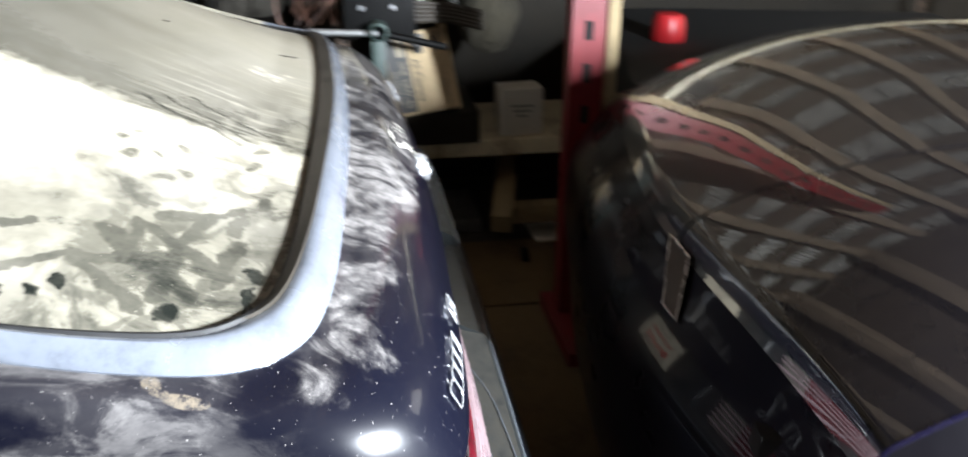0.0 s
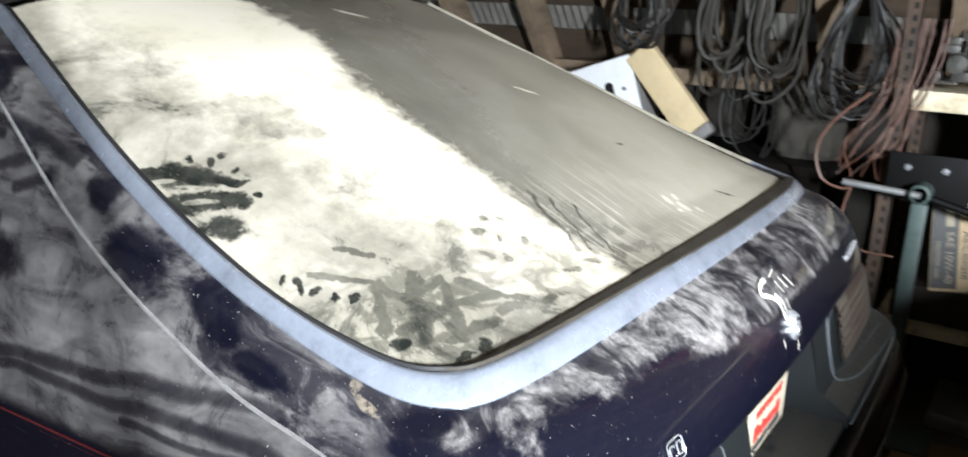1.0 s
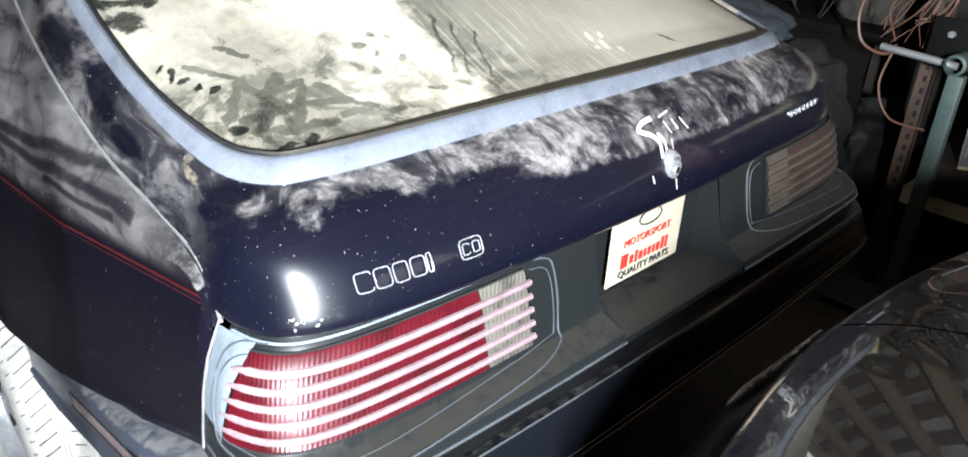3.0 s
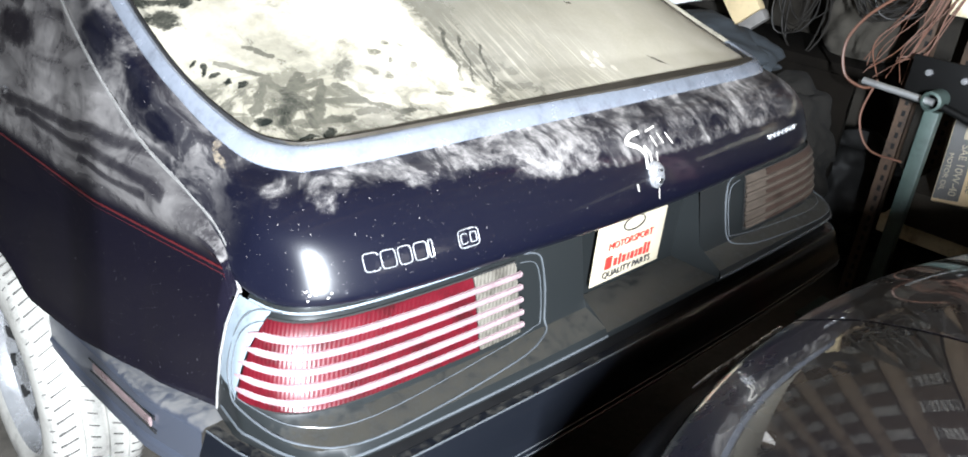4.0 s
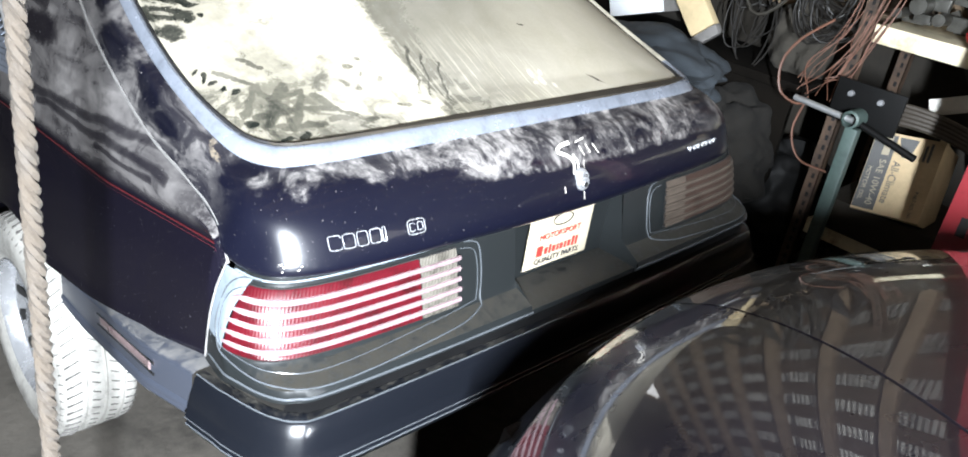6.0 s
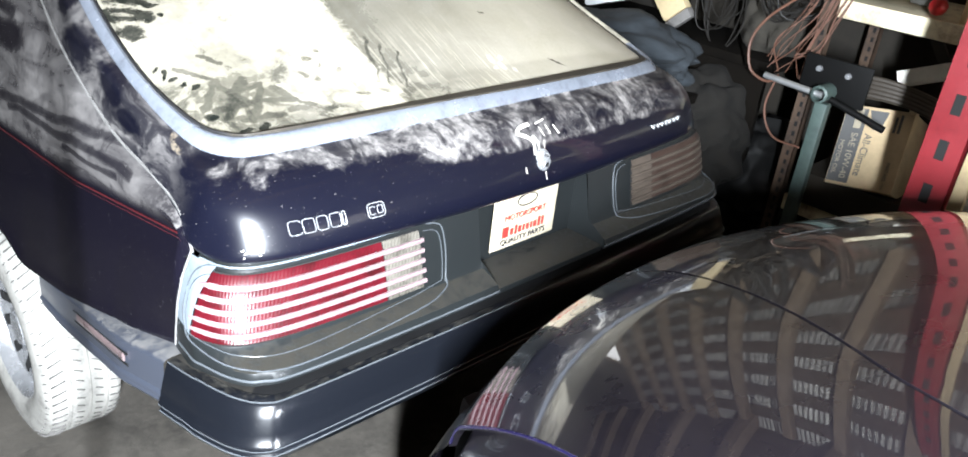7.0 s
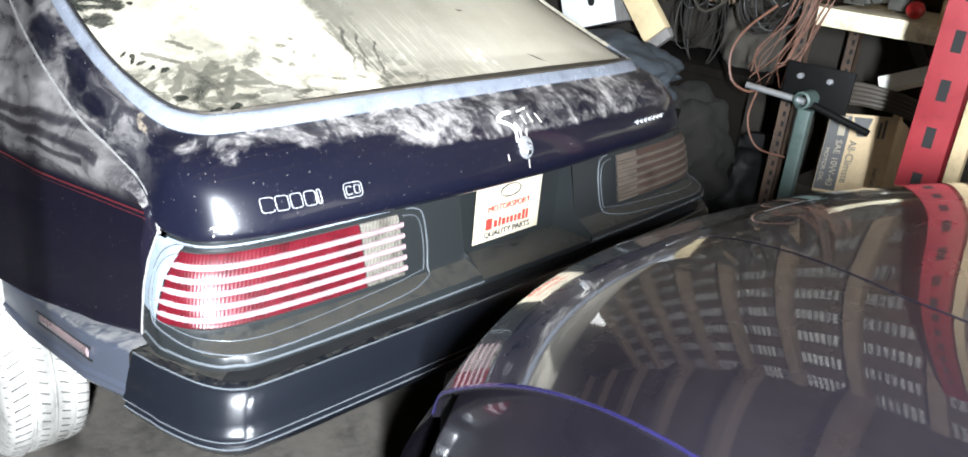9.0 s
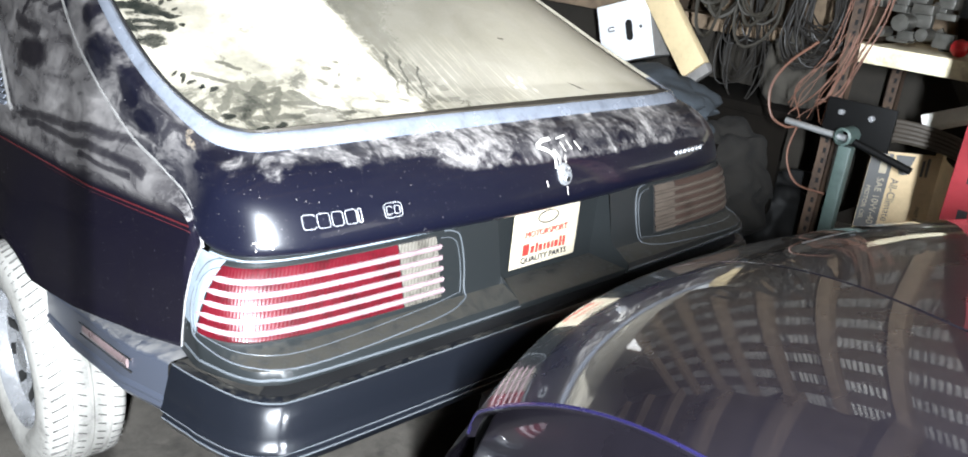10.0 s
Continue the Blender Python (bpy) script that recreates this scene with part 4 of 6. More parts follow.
for side in (-1, 1):
    pn = part("lamp_panel", up_sheet(rear_strip(side, 0, -RECESS, LAMP_ROWS, 90, 0.0), (0, -1, 0.2)), PANEL, car, "charcoal plastic tail lamp panel, dusty on its ledge")
    # only the left corner takes the lit copy
    part("lamp_bezel", up_sheet(rear_strip(side, 0, -0.36, [(face_out(z) + 0.002, z) for z in (0.7950, 0.7938, 0.7924)], 60, 0.004), (0, -1, 0.2)), PANEL_LIT if side < 0 else PANEL, pn, "grey edge over the lamp, work-lamp light put into its colour")
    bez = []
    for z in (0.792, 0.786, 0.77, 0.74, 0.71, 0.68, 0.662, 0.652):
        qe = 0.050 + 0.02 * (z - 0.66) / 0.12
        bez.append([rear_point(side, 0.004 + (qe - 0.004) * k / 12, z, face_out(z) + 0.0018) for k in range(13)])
    part("lamp_bezel", up_sheet(bez, (side, -0.3, 0.1)), PANEL_LIT if side < 0 else PANEL, pn, "grey corner bezel, work-lamp light put into its colour")
    part("corner_edge", tube(bmesh.new(), [Vector((side * (half_width(z) + 0.001), 0.1445, z)) for z in np.linspace(0.800, 0.606, 12)], 0.0019, 6), GAP if side < 0 else PANEL, pn, "pale worn edge down the corner")
    # two raised beads round the lamp, one inside the other
    for grow, rad in ((0.0, 0.0018), (-0.011, 0.0011)):
        bead = []
        for q, z in ((-1, 0.790), (-1.03, 0.786), (-1.05, 0.772), (-1.057, 0.72), (-1.05, 0.665), (-1.03, 0.648), (-0.9, 0.640), (0.22, 0.634), (0.12, 0.638), (0.060, 0.650), (0.034, 0.672), (0.026, 0.71), (0.030, 0.765), (0.050, 0.788), (0.09, 0.7925)):
            z2 = z + (grow if z > 0.76 else -grow if z < 0.66 else 0)
            if q < 0:
                x_ = -0.345 if q == -1 else -0.42 if q == -0.9 else -0.345 - (q + 1) * 0.8
                q2 = q_at(x_ - grow * -1.0, z2)
            else:
                q2 = q - grow
            bead.append(rear_point(side, q2, z2, face_out(z2) + 0.001))
        part("panel_bead", tube(bmesh.new(), catmull(bead, 6), rad, 6), BEAD, pn, "raised glossy bead")
    q_end = q_at(-RECESS, 0.620)
    part("panel_rim", tube(bmesh.new(), [rear_point(side, q, 0.620, 0.0945) for q in np.linspace(0.01, q_end, 80)], 0.0028, 6), BEAD, pn, "bright lower rim")
    # lamp lens: red with a clear reversing section next to the middle, six fluted strips between five ribs
    lamp = part("tail_lamp", up_sheet(rear_strip(side, 0, -0.372, [(0.004, 0.788), (0.006, 0.784), (0.033, 0.660), (0.030, 0.654)], 60, 0.050), (0, -1, 0.2)), BLACK, car, "ribbed tail lamp, red with a clear reversing section")
    for k in range(6):
        z0 = 0.786 - 0.0218 * k
        z1 = z0 - (0.0212 if k < 5 else 0.014)
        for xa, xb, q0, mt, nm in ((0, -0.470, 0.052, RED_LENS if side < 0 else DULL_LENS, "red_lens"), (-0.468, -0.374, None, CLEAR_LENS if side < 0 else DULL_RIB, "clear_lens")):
            o0, o1 = face_out(z0) + 0.008, face_out(z1) + 0.008
            part(nm, up_sheet(rear_strip(side, xa, xb, [(o0 - 0.003, z0), (o0 + 0.001, z0 - 0.003), (o1 + 0.001, z1 + 0.003), (o1 - 0.003, z1)], 60, q0), (0, -1, 0.2)), mt, lamp)
    for k in range(5):
        zr = 0.7655 - 0.0218 * k
        o = face_out(zr) + 0.0135
        qa, qb = 0.050 + 0.02 * (zr - 0.66) / 0.12, q_at(-0.368, zr)
        rows = []
        for q in np.linspace(qa - 0.012, qb, 64):
            # the end by the corner dips and hooks down into the panel
            t_ = max(0.0, (qa + 0.010 - q) / 0.022)
            half = 0.0052 * (1 - 0.75 * t_)
            dip = -0.004 * t_ * t_
            mid_o = o - 0.0085 * t_
            rows.append([rear_point(side, q, zr + dip + dz * half, mid_o + do) for dz, do in ((1.0, -0.006), (0.9, -0.001), (0.3, 0.0012), (-0.3, 0.0012), (-0.9, -0.001), (-1.0, -0.006))])
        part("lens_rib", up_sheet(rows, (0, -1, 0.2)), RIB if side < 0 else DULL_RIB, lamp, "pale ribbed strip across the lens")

# licence recess between the lamps
bm = bmesh.new()
box(bm, (-RECESS, 0.035, 0.61), (RECESS, 0.055, 0.81))
box(bm, (-RECESS, -0.085, 0.602), (RECESS, 0.035, 0.618), 0.004)
part("plate_recess", bm, PANEL, car, "dusty charcoal licence plate recess")
for side in (-1, 1):
    bm = bmesh.new()
    vs = [bm.verts.new((side * RECESS, y, z)) for y, z in ((0.05, 0.806), (0.004, 0.792), (-0.028, 0.668), (-0.088, 0.634), (-0.09, 0.608), (0.05, 0.605))]
    bm.faces.new(vs)
    part("recess_cheek", bm, PANEL, car)

# bumper: a wrap-round section, in the rear part and two side extensions
BUMPER_ROWS = [(-0.10, 0.570), (-0.025, 0.584), (-0.010, 0.584), (-0.004, 0.578), (0.004, 0.556), (0.012, 0.530), (0.016, 0.511), (0.020, 0.507), (0.021, 0.501), (0.016, 0.496), (0.016, 0.491), (0.019, 0.487), (0.017, 0.479), (0.008, 0.463), (-0.04, 0.453)]


def bumper_line(e, z):
    """Round the bumper at an outward offset e: side, corner, rear, corner, side."""
    left = catmull([(-0.871, 0.128, z), (-0.860, 0.07, z), (-0.842, 0.0, z), (-0.822, -0.052, z), (-0.790, -0.090, z), (-0.735, -0.104, z), (-0.5, -0.111, z), (-0.25, -0.115, z), (0, -0.116, z)], 5)
    left = [Vector((p.x * (1 + e / 0.87), p.y - e * (1 if p.y < 0.05 else 0.3), z)) for p in left]
    return left + [Vector((-p.x, p.y, p.z)) for p in left[-2::-1]]


cover = part("bumper_cover", up_sheet([bumper_line(o, z) for o, z in BUMPER_ROWS[1:]], (0, -1, 0.1)), BUMPER, car, "charcoal plastic bumper with moulded lines")
top_rows = [bumper_line(o, z) for o, z in ((-0.12, 0.566), (-0.06, 0.576), (-0.026, 0.5835))]
# the middle run is coloured black for the shade under the ledge
for a, b, mt, words in ((0, 18, BUMPER_TOP, "dust-caked recessed top of the bumper's end"), (17, 64, RUBBER, "recessed top of the bumper, black for the shade under the ledge"), (63, 81, BUMPER_TOP, "dust-caked recessed top of the bumper's end")):
    part("bumper_top", up_sheet([row[a:b] for row in top_rows], (0, 0, 1)), mt, cover, words)
for o, z, r in ((-0.008, 0.5835, 0.0018), (0.0205, 0.502, 0.0014), (0.0192, 0.486, 0.0016)):
    part("moulded_line", tube(bmesh.new(), bumper_line(o, z), r, 5), BEAD, cover, "thin glossy moulded line")
part("bumper_foam", boxed((-0.76, -0.05, 0.50), (0.82, 0.1, 0.566), 0.01), BLACK, car)
for side in (-1, 1):
    rows = []
    for y in np.linspace(0.133, 0.735, 20):
        s = sill_z(y) - 0.012
        o = 0.871 + 0.024 * min(1, (y - 0.133) / 0.16)
        taper = 1.0 - 0.18 * max(0, (y - 0.60) / 0.135)
        rows.append([Vector((side * px, y, s - dz)) for px, dz in ((o - 0.06, -0.006), (o - 0.008, -0.002), (o - 0.001, 0.004), (o, 0.02), (o, 0.072 * taper), (o + 0.004, 0.076 * taper), (o + 0.005, 0.082 * taper), (o + 0.001, 0.087 * taper), (o + 0.001, 0.092 * taper), (o + 0.003, 0.098 * taper), (o - 0.006, 0.112 * taper), (o - 0.05, 0.120 * taper))])
    ext = part("bumper_side", up_sheet(rows, (side, 0, 0.1)), BUMPER_LIT, car, "charcoal bumper extension along the side")
    line = [Vector((side * 0.8955, y, sill_z(y) - 0.046)) for y in np.linspace(0.26, 0.50, 8)]
    bm = tube(bmesh.new(), line, 0.010, 8)
    bmesh.ops.scale(bm, vec=(0.3, 1, 1), verts=bm.verts[:], space=Matrix.Translation((-side * 0.8955, 0, 0)))
    part("side_marker", bm, CLEAR_LENS if side > 0 else material("faded_marker", (0.15, 0.11, 0.11), 0.3, vary=0.3), ext, "faded side marker lens")
    for dz in (0.033, 0.060):
        part("moulded_line", tube(bmesh.new(), [Vector((side * 0.896, y, sill_z(y) - dz)) for y in np.linspace(0.24, 0.52, 6)], 0.0015, 4), BLACK, ext)

# wheel
def build_wheel(side):
    cx = side * 0.826
    hub = new("wheel")
    hub.parent = car
    hub.location = Vector((cx, WHEEL_Y, WHEEL_Z)) - car.location
    hub["label"] = "dusty tyre on a slotted alloy rim"
    at = (cx, WHEEL_Y, WHEEL_Z)
    tread = []
    for gx in (-0.052, -0.004, 0.046):
        tread += [(0.305, gx - 0.0050), (0.298, gx - 0.0036), (0.297, gx), (0.298, gx + 0.0036), (0.305, gx + 0.0050)]
    prof = [(0.186, -0.094), (0.205, -0.104), (0.232, -0.108), (0.262, -0.106), (0.282, -0.101), (0.294, -0.092), (0.302, -0.080), (0.3045, -0.066)] + tread + [(0.3045, 0.066), (0.302, 0.080), (0.294, 0.092), (0.27, 0.106), (0.22, 0.106), (0.18, 0.096)]
    prof = [(r, (1.02 if h < 0 else 0.84) * h) for r, h in prof]
    part("tyre", turned(prof, "x", at, 96), TYRE, hub, "pale dusty tyre with worn tread blocks")
    bm = bmesh.new()
    for k in range(64):
        for gx, ln, r_, slant, lift in ((-0.078, 0.044, 0.3035, -0.42, 0.0), (0.072, 0.040, 0.3035, 0.42, 0.5), (-0.028, 0.026, 0.3055, 0.5, 0.25), (0.021, 0.026, 0.3055, 0.5, 0.75), (-0.099, 0.016, 0.2835, -0.2, 0.0)):
            m = Matrix.Translation(at) @ Matrix.Rotation(2 * math.pi * (k + lift) / 64, 4, "X") @ Matrix.Translation((side * -gx * (1.02 if gx < 0 else 0.84), 0, r_)) @ Matrix.Rotation(side * slant, 4, "Z") @ Matrix.Rotation(side * (0.18 if abs(gx) > 0.06 else 0) * (1 if gx < 0 else -1) * (4.2 if gx < -0.09 else 1), 4, "Y")
            box(bm, (-0.42 * ln, -0.0013, -0.003), (0.42 * ln, 0.0013, 0.0012), 0, m)
    tagged(part("tread_pattern", bm, TYRE_GROOVE, hub), kind="stuff")
    rim = part("rim", turned([(0.0, -0.060), (0.045, -0.060), (0.052, -0.045), (0.075, -0.030), (0.115, -0.034), (0.150, -0.052), (0.160, -0.048), (0.166, -0.030), (0.174, -0.050), (0.180, -0.078), (0.186, -0.084), (0.191, -0.082), (0.190, -0.076)] if side < 0 else [(0.0, 0.060), (0.075, 0.030), (0.150, 0.052), (0.166, 0.030), (0.180, 0.078), (0.191, 0.082)], "x", (cx + side * 0.016, WHEEL_Y, WHEEL_Z), 64), CHROME, hub, "dull alloy rim")
    for k in range(10):
        a = 2 * math.pi * (k + 0.5) / 10
        bm = bmesh.new()
        ring = []
        for j in range(12):
            b_ = 2 * math.pi * j / 12
            r_, w_ = 0.118 + 0.028 * math.cos(b_), (0.016 + 0.006 * math.cos(b_)) * math.sin(b_)
            ring.append(bm.verts.new(Vector(at) + Vector((side * (0.056 if r_ < 0.125 else 0.066), r_ * math.cos(a) - w_ * math.sin(a), r_ * math.sin(a) + w_ * math.cos(a)))))
        bm.faces.new(ring if side > 0 else ring[::-1])
        bmesh.ops.solidify(bm, geom=bm.faces[:], thickness=0.003)
        part("rim_slot", bm, BLACK, rim)


for side in (-1, 1):
    build_wheel(side)

# dark closing body, roof and floor pan
part("roof_panel", up_sheet([[Vector((x, y, hatch_z(0, y) + 0.012 - 0.16 * x * x)) for x in np.linspace(-0.64, 0.64, 25)] for y in (1.27, 1.29, 1.36, 1.5, 1.9, 2.6)], (0, 0, 1)), PAINT, car, "navy roof edge")
part("underbody", boxed((-0.70, 0.25, 0.36), (0.70, 3.4, 0.47), 0.02), BLACK, car, "dark underbody")
part("rear_structure", boxed((-0.66, 0.08, 0.46), (0.66, 0.16, 0.78), 0.01), BLACK, car)
for side in (-1, 1):
    part("door_side", boxed((min(side * 0.83, side * 0.87), 1.5, 0.22), (max(side * 0.83, side * 0.87), 3.4, 0.78), 0.015), PAINT_SIDE, car, "navy door and wing")
    part("wheel_well", boxed((min(side * 0.52, side * 0.60), 0.74, 0.2), (max(side * 0.52, side * 0.60), 1.5, 0.72), 0.01), BLACK, car)
    C, T, L = Vector((side * 0.836, 1.115, 0.838)), Vector((side * 0.783, 1.40, 1.012)), Vector((side * 0.842, 1.42, 0.802))
    louvre = part("quarter_louvre", up_sheet([[C.lerp(T, u) + (L - C) * v for v in (0, 0.5, 1)] for u in (0, 0.5, 1)], (side, 0, 0.2)), BLACK, car, "slatted louvre over the quarter window")
    for k in range(15):
        p = C.lerp(T, (k + 0.7) / 15.2) + Vector((side * 0.004, 0, 0))
        q = p + (L - C) * 0.98
        part("slat", sheet([[p, q], [p + Vector((side * 0.008, 0, -0.009)), q + Vector((side * 0.008, 0, -0.009))]], 0.0015), TRIM, louvre)
    part("louvre_frame", tube(bmesh.new(), catmull([L, C + (L - C) * 0.06, C + (T - C) * 0.05, T], 6), 0.0045, 6), GAP, louvre, "worn bright edge of the louvre")

# badges, lock and plate
LID_ROWS = [sorted((p.x, p.y, p.z) for p in row if p.y < 0.22) for row in cross_rows([TRIM_EDGE, LID_A, LID_B, LID_C, LID_D], 4)]


def lid_point(x, z):
    """How far forward the rear face of the lid lies at a place across and a height."""
    zs, ys = [], []
    for row in LID_ROWS[::-1]:
        xs = [p[0] for p in row]
        zs.append(float(np.interp(x, xs, [p[2] for p in row])))
        ys.append(float(np.interp(x, xs, [p[1] for p in row])))
    return float(np.interp(z, zs, ys))


def lettering(name, text, size, at, rx, rz, mat, parent, label="", depth=0.001, squash=1.0, roll=0.0):
    cu = bpy.data.curves.new(name, "FONT")
    cu.body, cu.size, cu.extrude, cu.align_x, cu.align_y = text, size, depth, "CENTER", "CENTER"
    tmp = bpy.data.objects.new("tmp", cu)
    scene.collection.objects.link(tmp)
    dg = bpy.context.evaluated_depsgraph_get()
    me = bpy.data.meshes.new_from_object(tmp.evaluated_get(dg))
    bpy.data.objects.remove(tmp)
    me.transform(Matrix.Translation(at) @ Matrix.Rotation(radians(rz), 4, "Z") @ Matrix.Rotation(radians(rx), 4, "X") @ Matrix.Rotation(radians(roll), 4, "Z") @ Matrix.Diagonal((squash, 1, 1, 1)))
    me.materials.clear()
    me.materials.append(mat)
    me.name = name
    ob = new(name, me)
    if parent:
        ob.parent = parent
        off, base = Vector(), parent
        while base:
            off += base.location
            base = base.parent
        ob.location = -off
    if label:
        ob["label"] = label
    return ob


def letter_ring(x, w, h, open_side):
    """One outlined chrome letter shape standing on the lid's rear face."""
    gap = 0.35 if open_side else 0.0
    pts = [(x + 0.5 * w * math.copysign(abs(math.cos(a)) ** 0.4, math.cos(a)), 0.858 + 0.5 * h * math.copysign(abs(math.sin(a)) ** 0.4, math.sin(a))) for a in np.linspace(gap, 2 * math.pi - gap, 25)]
    return tube(bmesh.new(), [Vector((px_, lid_point(px_, pz) - 0.004, pz)) for px_, pz in pts], 0.0012, 6)


badge = thing("model_badge", "", "")
badge.parent = car
badge.location = Vector((-0.6, 0.0, 0.858)) - car.location
badge["label"] = "row of outlined chrome letter shapes"
for k, (w, open_side) in enumerate(((0.024, True), (0.024, False), (0.022, False), (0.023, False), (0.007, False))):
    part("letter_shape", letter_ring(-0.655 + 0.0275 * k - (0.009 if k == 4 else 0), w, 0.024, open_side), CHROME, badge)
trim_badge = part("trim_badge", letter_ring(-0.481, 0.040, 0.026, False), CHROME, car, "small chrome outlined badge")
for k in range(2):
    part("letter_shape", letter_ring(-0.490 + 0.018 * k, 0.012, 0.014, k == 0), CHROME, trim_badge)
chips = bmesh.new()
rng = random.Random(4)
for k in range(11):
    x, z_ = -0.740 + rng.gauss(0, 0.010), 0.822 + rng.gauss(0, 0.004)
    r_ = rng.uniform(0.0008, 0.0026)
    chips.faces.new([chips.verts.new((x + r_ * (0.5 + 1.1 * rng.random()) * math.cos(a), lid_point(max(x, -0.775), z_) - 0.0025, z_ + r_ * (0.4 + 0.8 * rng.random()) * math.sin(a))) for a in np.linspace(0, 2 * math.pi, 7)[:-1]])
tagged(part("paint_chips", chips, WHITE_PAINT, car, "chipped pale spots by the lid's lower edge"), kind="stuff")
bm = bmesh.new()
for k in range(7):
    x = 0.47 + 0.022 * k
    box(bm, (x, lid_point(x, 0.86) - 0.004, 0.854), (x + 0.0045, lid_point(x, 0.86) + 0.002, 0.866), 0.0008)
    box(bm, (x + 0.0045, lid_point(x, 0.86) - 0.003, 0.863 - 0.008 * (k % 2)), (x + 0.013, lid_point(x, 0.86) + 0.002, 0.866 - 0.008 * (k % 2)), 0.0006)
part("maker_badge", bm, CHROME, car, "row of small chrome letters")
part("lid_lock", turned([(0.0, -0.012), (0.008, -0.012), (0.010, -0.009), (0.017, -0.008), (0.020, 0.0), (0.020, 0.02)], "y", (0.0, lid_point(0, 0.86), 0.86), 24), CHROME, car, "chrome lid lock")

plate = part("licence_plate", boxed((-0.128, 0.010, 0.648), (0.097, 0.0125, 0.786), 0.001), PLATE, None)
tagged(plate, "cream promotional licence plate with red and black lettering", "plate")
px = -0.0155
lettering("word_motorsport", "MOTORSPORT", 0.021, (px, 0.0085, 0.7265), 90, 0, INK_RED, plate, squash=1.05)
for k, (w, h, lift) in enumerate(((0.024, 0.030, 0.004), (0.013, 0.020, 0), (0.009, 0.027, 0.003), (0.013, 0.020, 0), (0.009, 0.020, 0), (0.012, 0.020, 0), (0.009, 0.020, 0), (0.013, 0.020, 0), (0.010, 0.028, 0.004), (0.009, 0.027, 0.003))):
    x0 = px - 0.076 + (0.0, 0.027, 0.043, 0.055, 0.071, 0.083, 0.098, 0.110, 0.126, 0.139)[k]
    part("brand_bar", boxed((x0, 0.0078, 0.688 + 0.4 * lift - 0.42 * h), (x0 + 0.85 * w, 0.0092, 0.688 + lift + 0.42 * h), 0.0004), INK_RED, plate)
lettering("word_quality", "QUALITY PARTS", 0.020, (px, 0.0085, 0.664), 90, 0, INK_BLACK, plate, squash=1.1)
bm = bmesh.new()
tube(bm, [Vector((px + 0.034 * math.cos(a), 0.0085, 0.764 + 0.015 * math.sin(a))) for a in np.linspace(0, 2 * math.pi, 33)], 0.0016, 4, False)
part("oval_mark", bm, INK_BLACK, plate, "black oval outline mark")


def on_lid(x, z, out=0.003):
    return Vector((x, lid_point(x, z) - out, z))


def stroke(pts, width):
    """A flat painted stroke that lies on the lid's rear face."""
    line = catmull([on_lid(x, z) for x, z in pts], 6)
    rows = [[], []]
    for a, b_ in zip(line, line[1:] + [2 * line[-1] - line[-2]]):
        side_way = (b_ - a).cross(Vector((0, -1, 0.5))).normalized() * width / 2
        for r, sgn in zip(rows, (-1, 1)):
            q = a + sgn * side_way
            r.append(Vector((q.x, min(q.y, lid_point(q.x, q.z) - 0.002), q.z)))
    return up_sheet(rows, (0, -1, 0.5))


for pts, w in (([(-0.005, 0.938), (-0.035, 0.936), (-0.055, 0.928), (-0.03, 0.918), (-0.018, 0.905), (-0.024, 0.882)], 0.014), ([(-0.012, 0.918), (-0.004, 0.905), (-0.008, 0.884)], 0.010), ([(0.015, 0.936), (0.05, 0.940)], 0.006), ([(0.022, 0.93), (0.026, 0.912)], 0.005), ([(0.045, 0.93), (0.05, 0.914)], 0.006), ([(0.07, 0.928), (0.078, 0.91)], 0.006), ([(0.018, 0.905), (0.012, 0.888), (0.016, 0.876)], 0.004), ([(-0.062, 0.862), (-0.060, 0.848)], 0.006), ([(0.004, 0.842), (0.005, 0.822)], 0.005)):
    part("paint_scrawl", stroke(pts, 0.62 * w), WHITE_PAINT, car, "white paint smear on the lid")
part("lock_drip", turned([(0.012, -0.010), (0.015, -0.010), (0.021, 0.0), (0.021, 0.01)], "y", (0.0, lid_point(0, 0.872), 0.872), 20), CHROME, car, "bright lock surround")
part("keyhole", turned([(0.0, -0.0135), (0.006, -0.0135), (0.006, 0.0)], "y", (0.0, lid_point(0, 0.86), 0.86), 12), BLACK, car)


# ---- the second car, whose gloss nose stands behind the hatchback ----
NOSE = Matrix.Translation((-0.6855, -0.2447, 0)) @ Matrix.Rotation(-0.2369, 4, "Z")
second = thing("gloss_car", "clean gloss purple-black car with its bonnet shut", "car", (0.3, -1.1, FLOOR))
WIDE = 1.75


def bonnet_point(a, d):
    """a rearward from the nose, d inward from the side edge by the hatchback."""
    inset = 0.2343 * max(0.0, 1 - max(a, 0) / 0.879) ** 2.2
    b = inset + d * (WIDE - 2 * inset) / WIDE
    inward = min(1.0, max(0.0, min(d, WIDE - d) / (WIDE / 2)))
    z = 0.8006 + 0.2311 * (1 - (1 - inward) ** 2.518) + 0.035 * min(a, 1.2) - 0.0998 * max(0.0, 1 - a / 0.504) ** 3.384 - 0.1511 * max(0.0, a - 0.7) ** 2
    # the side edge turns over
    z -= 0.030 * max(0.0, 1 - inward / 0.035) ** 2
    return NOSE @ Vector((a, -b, z))


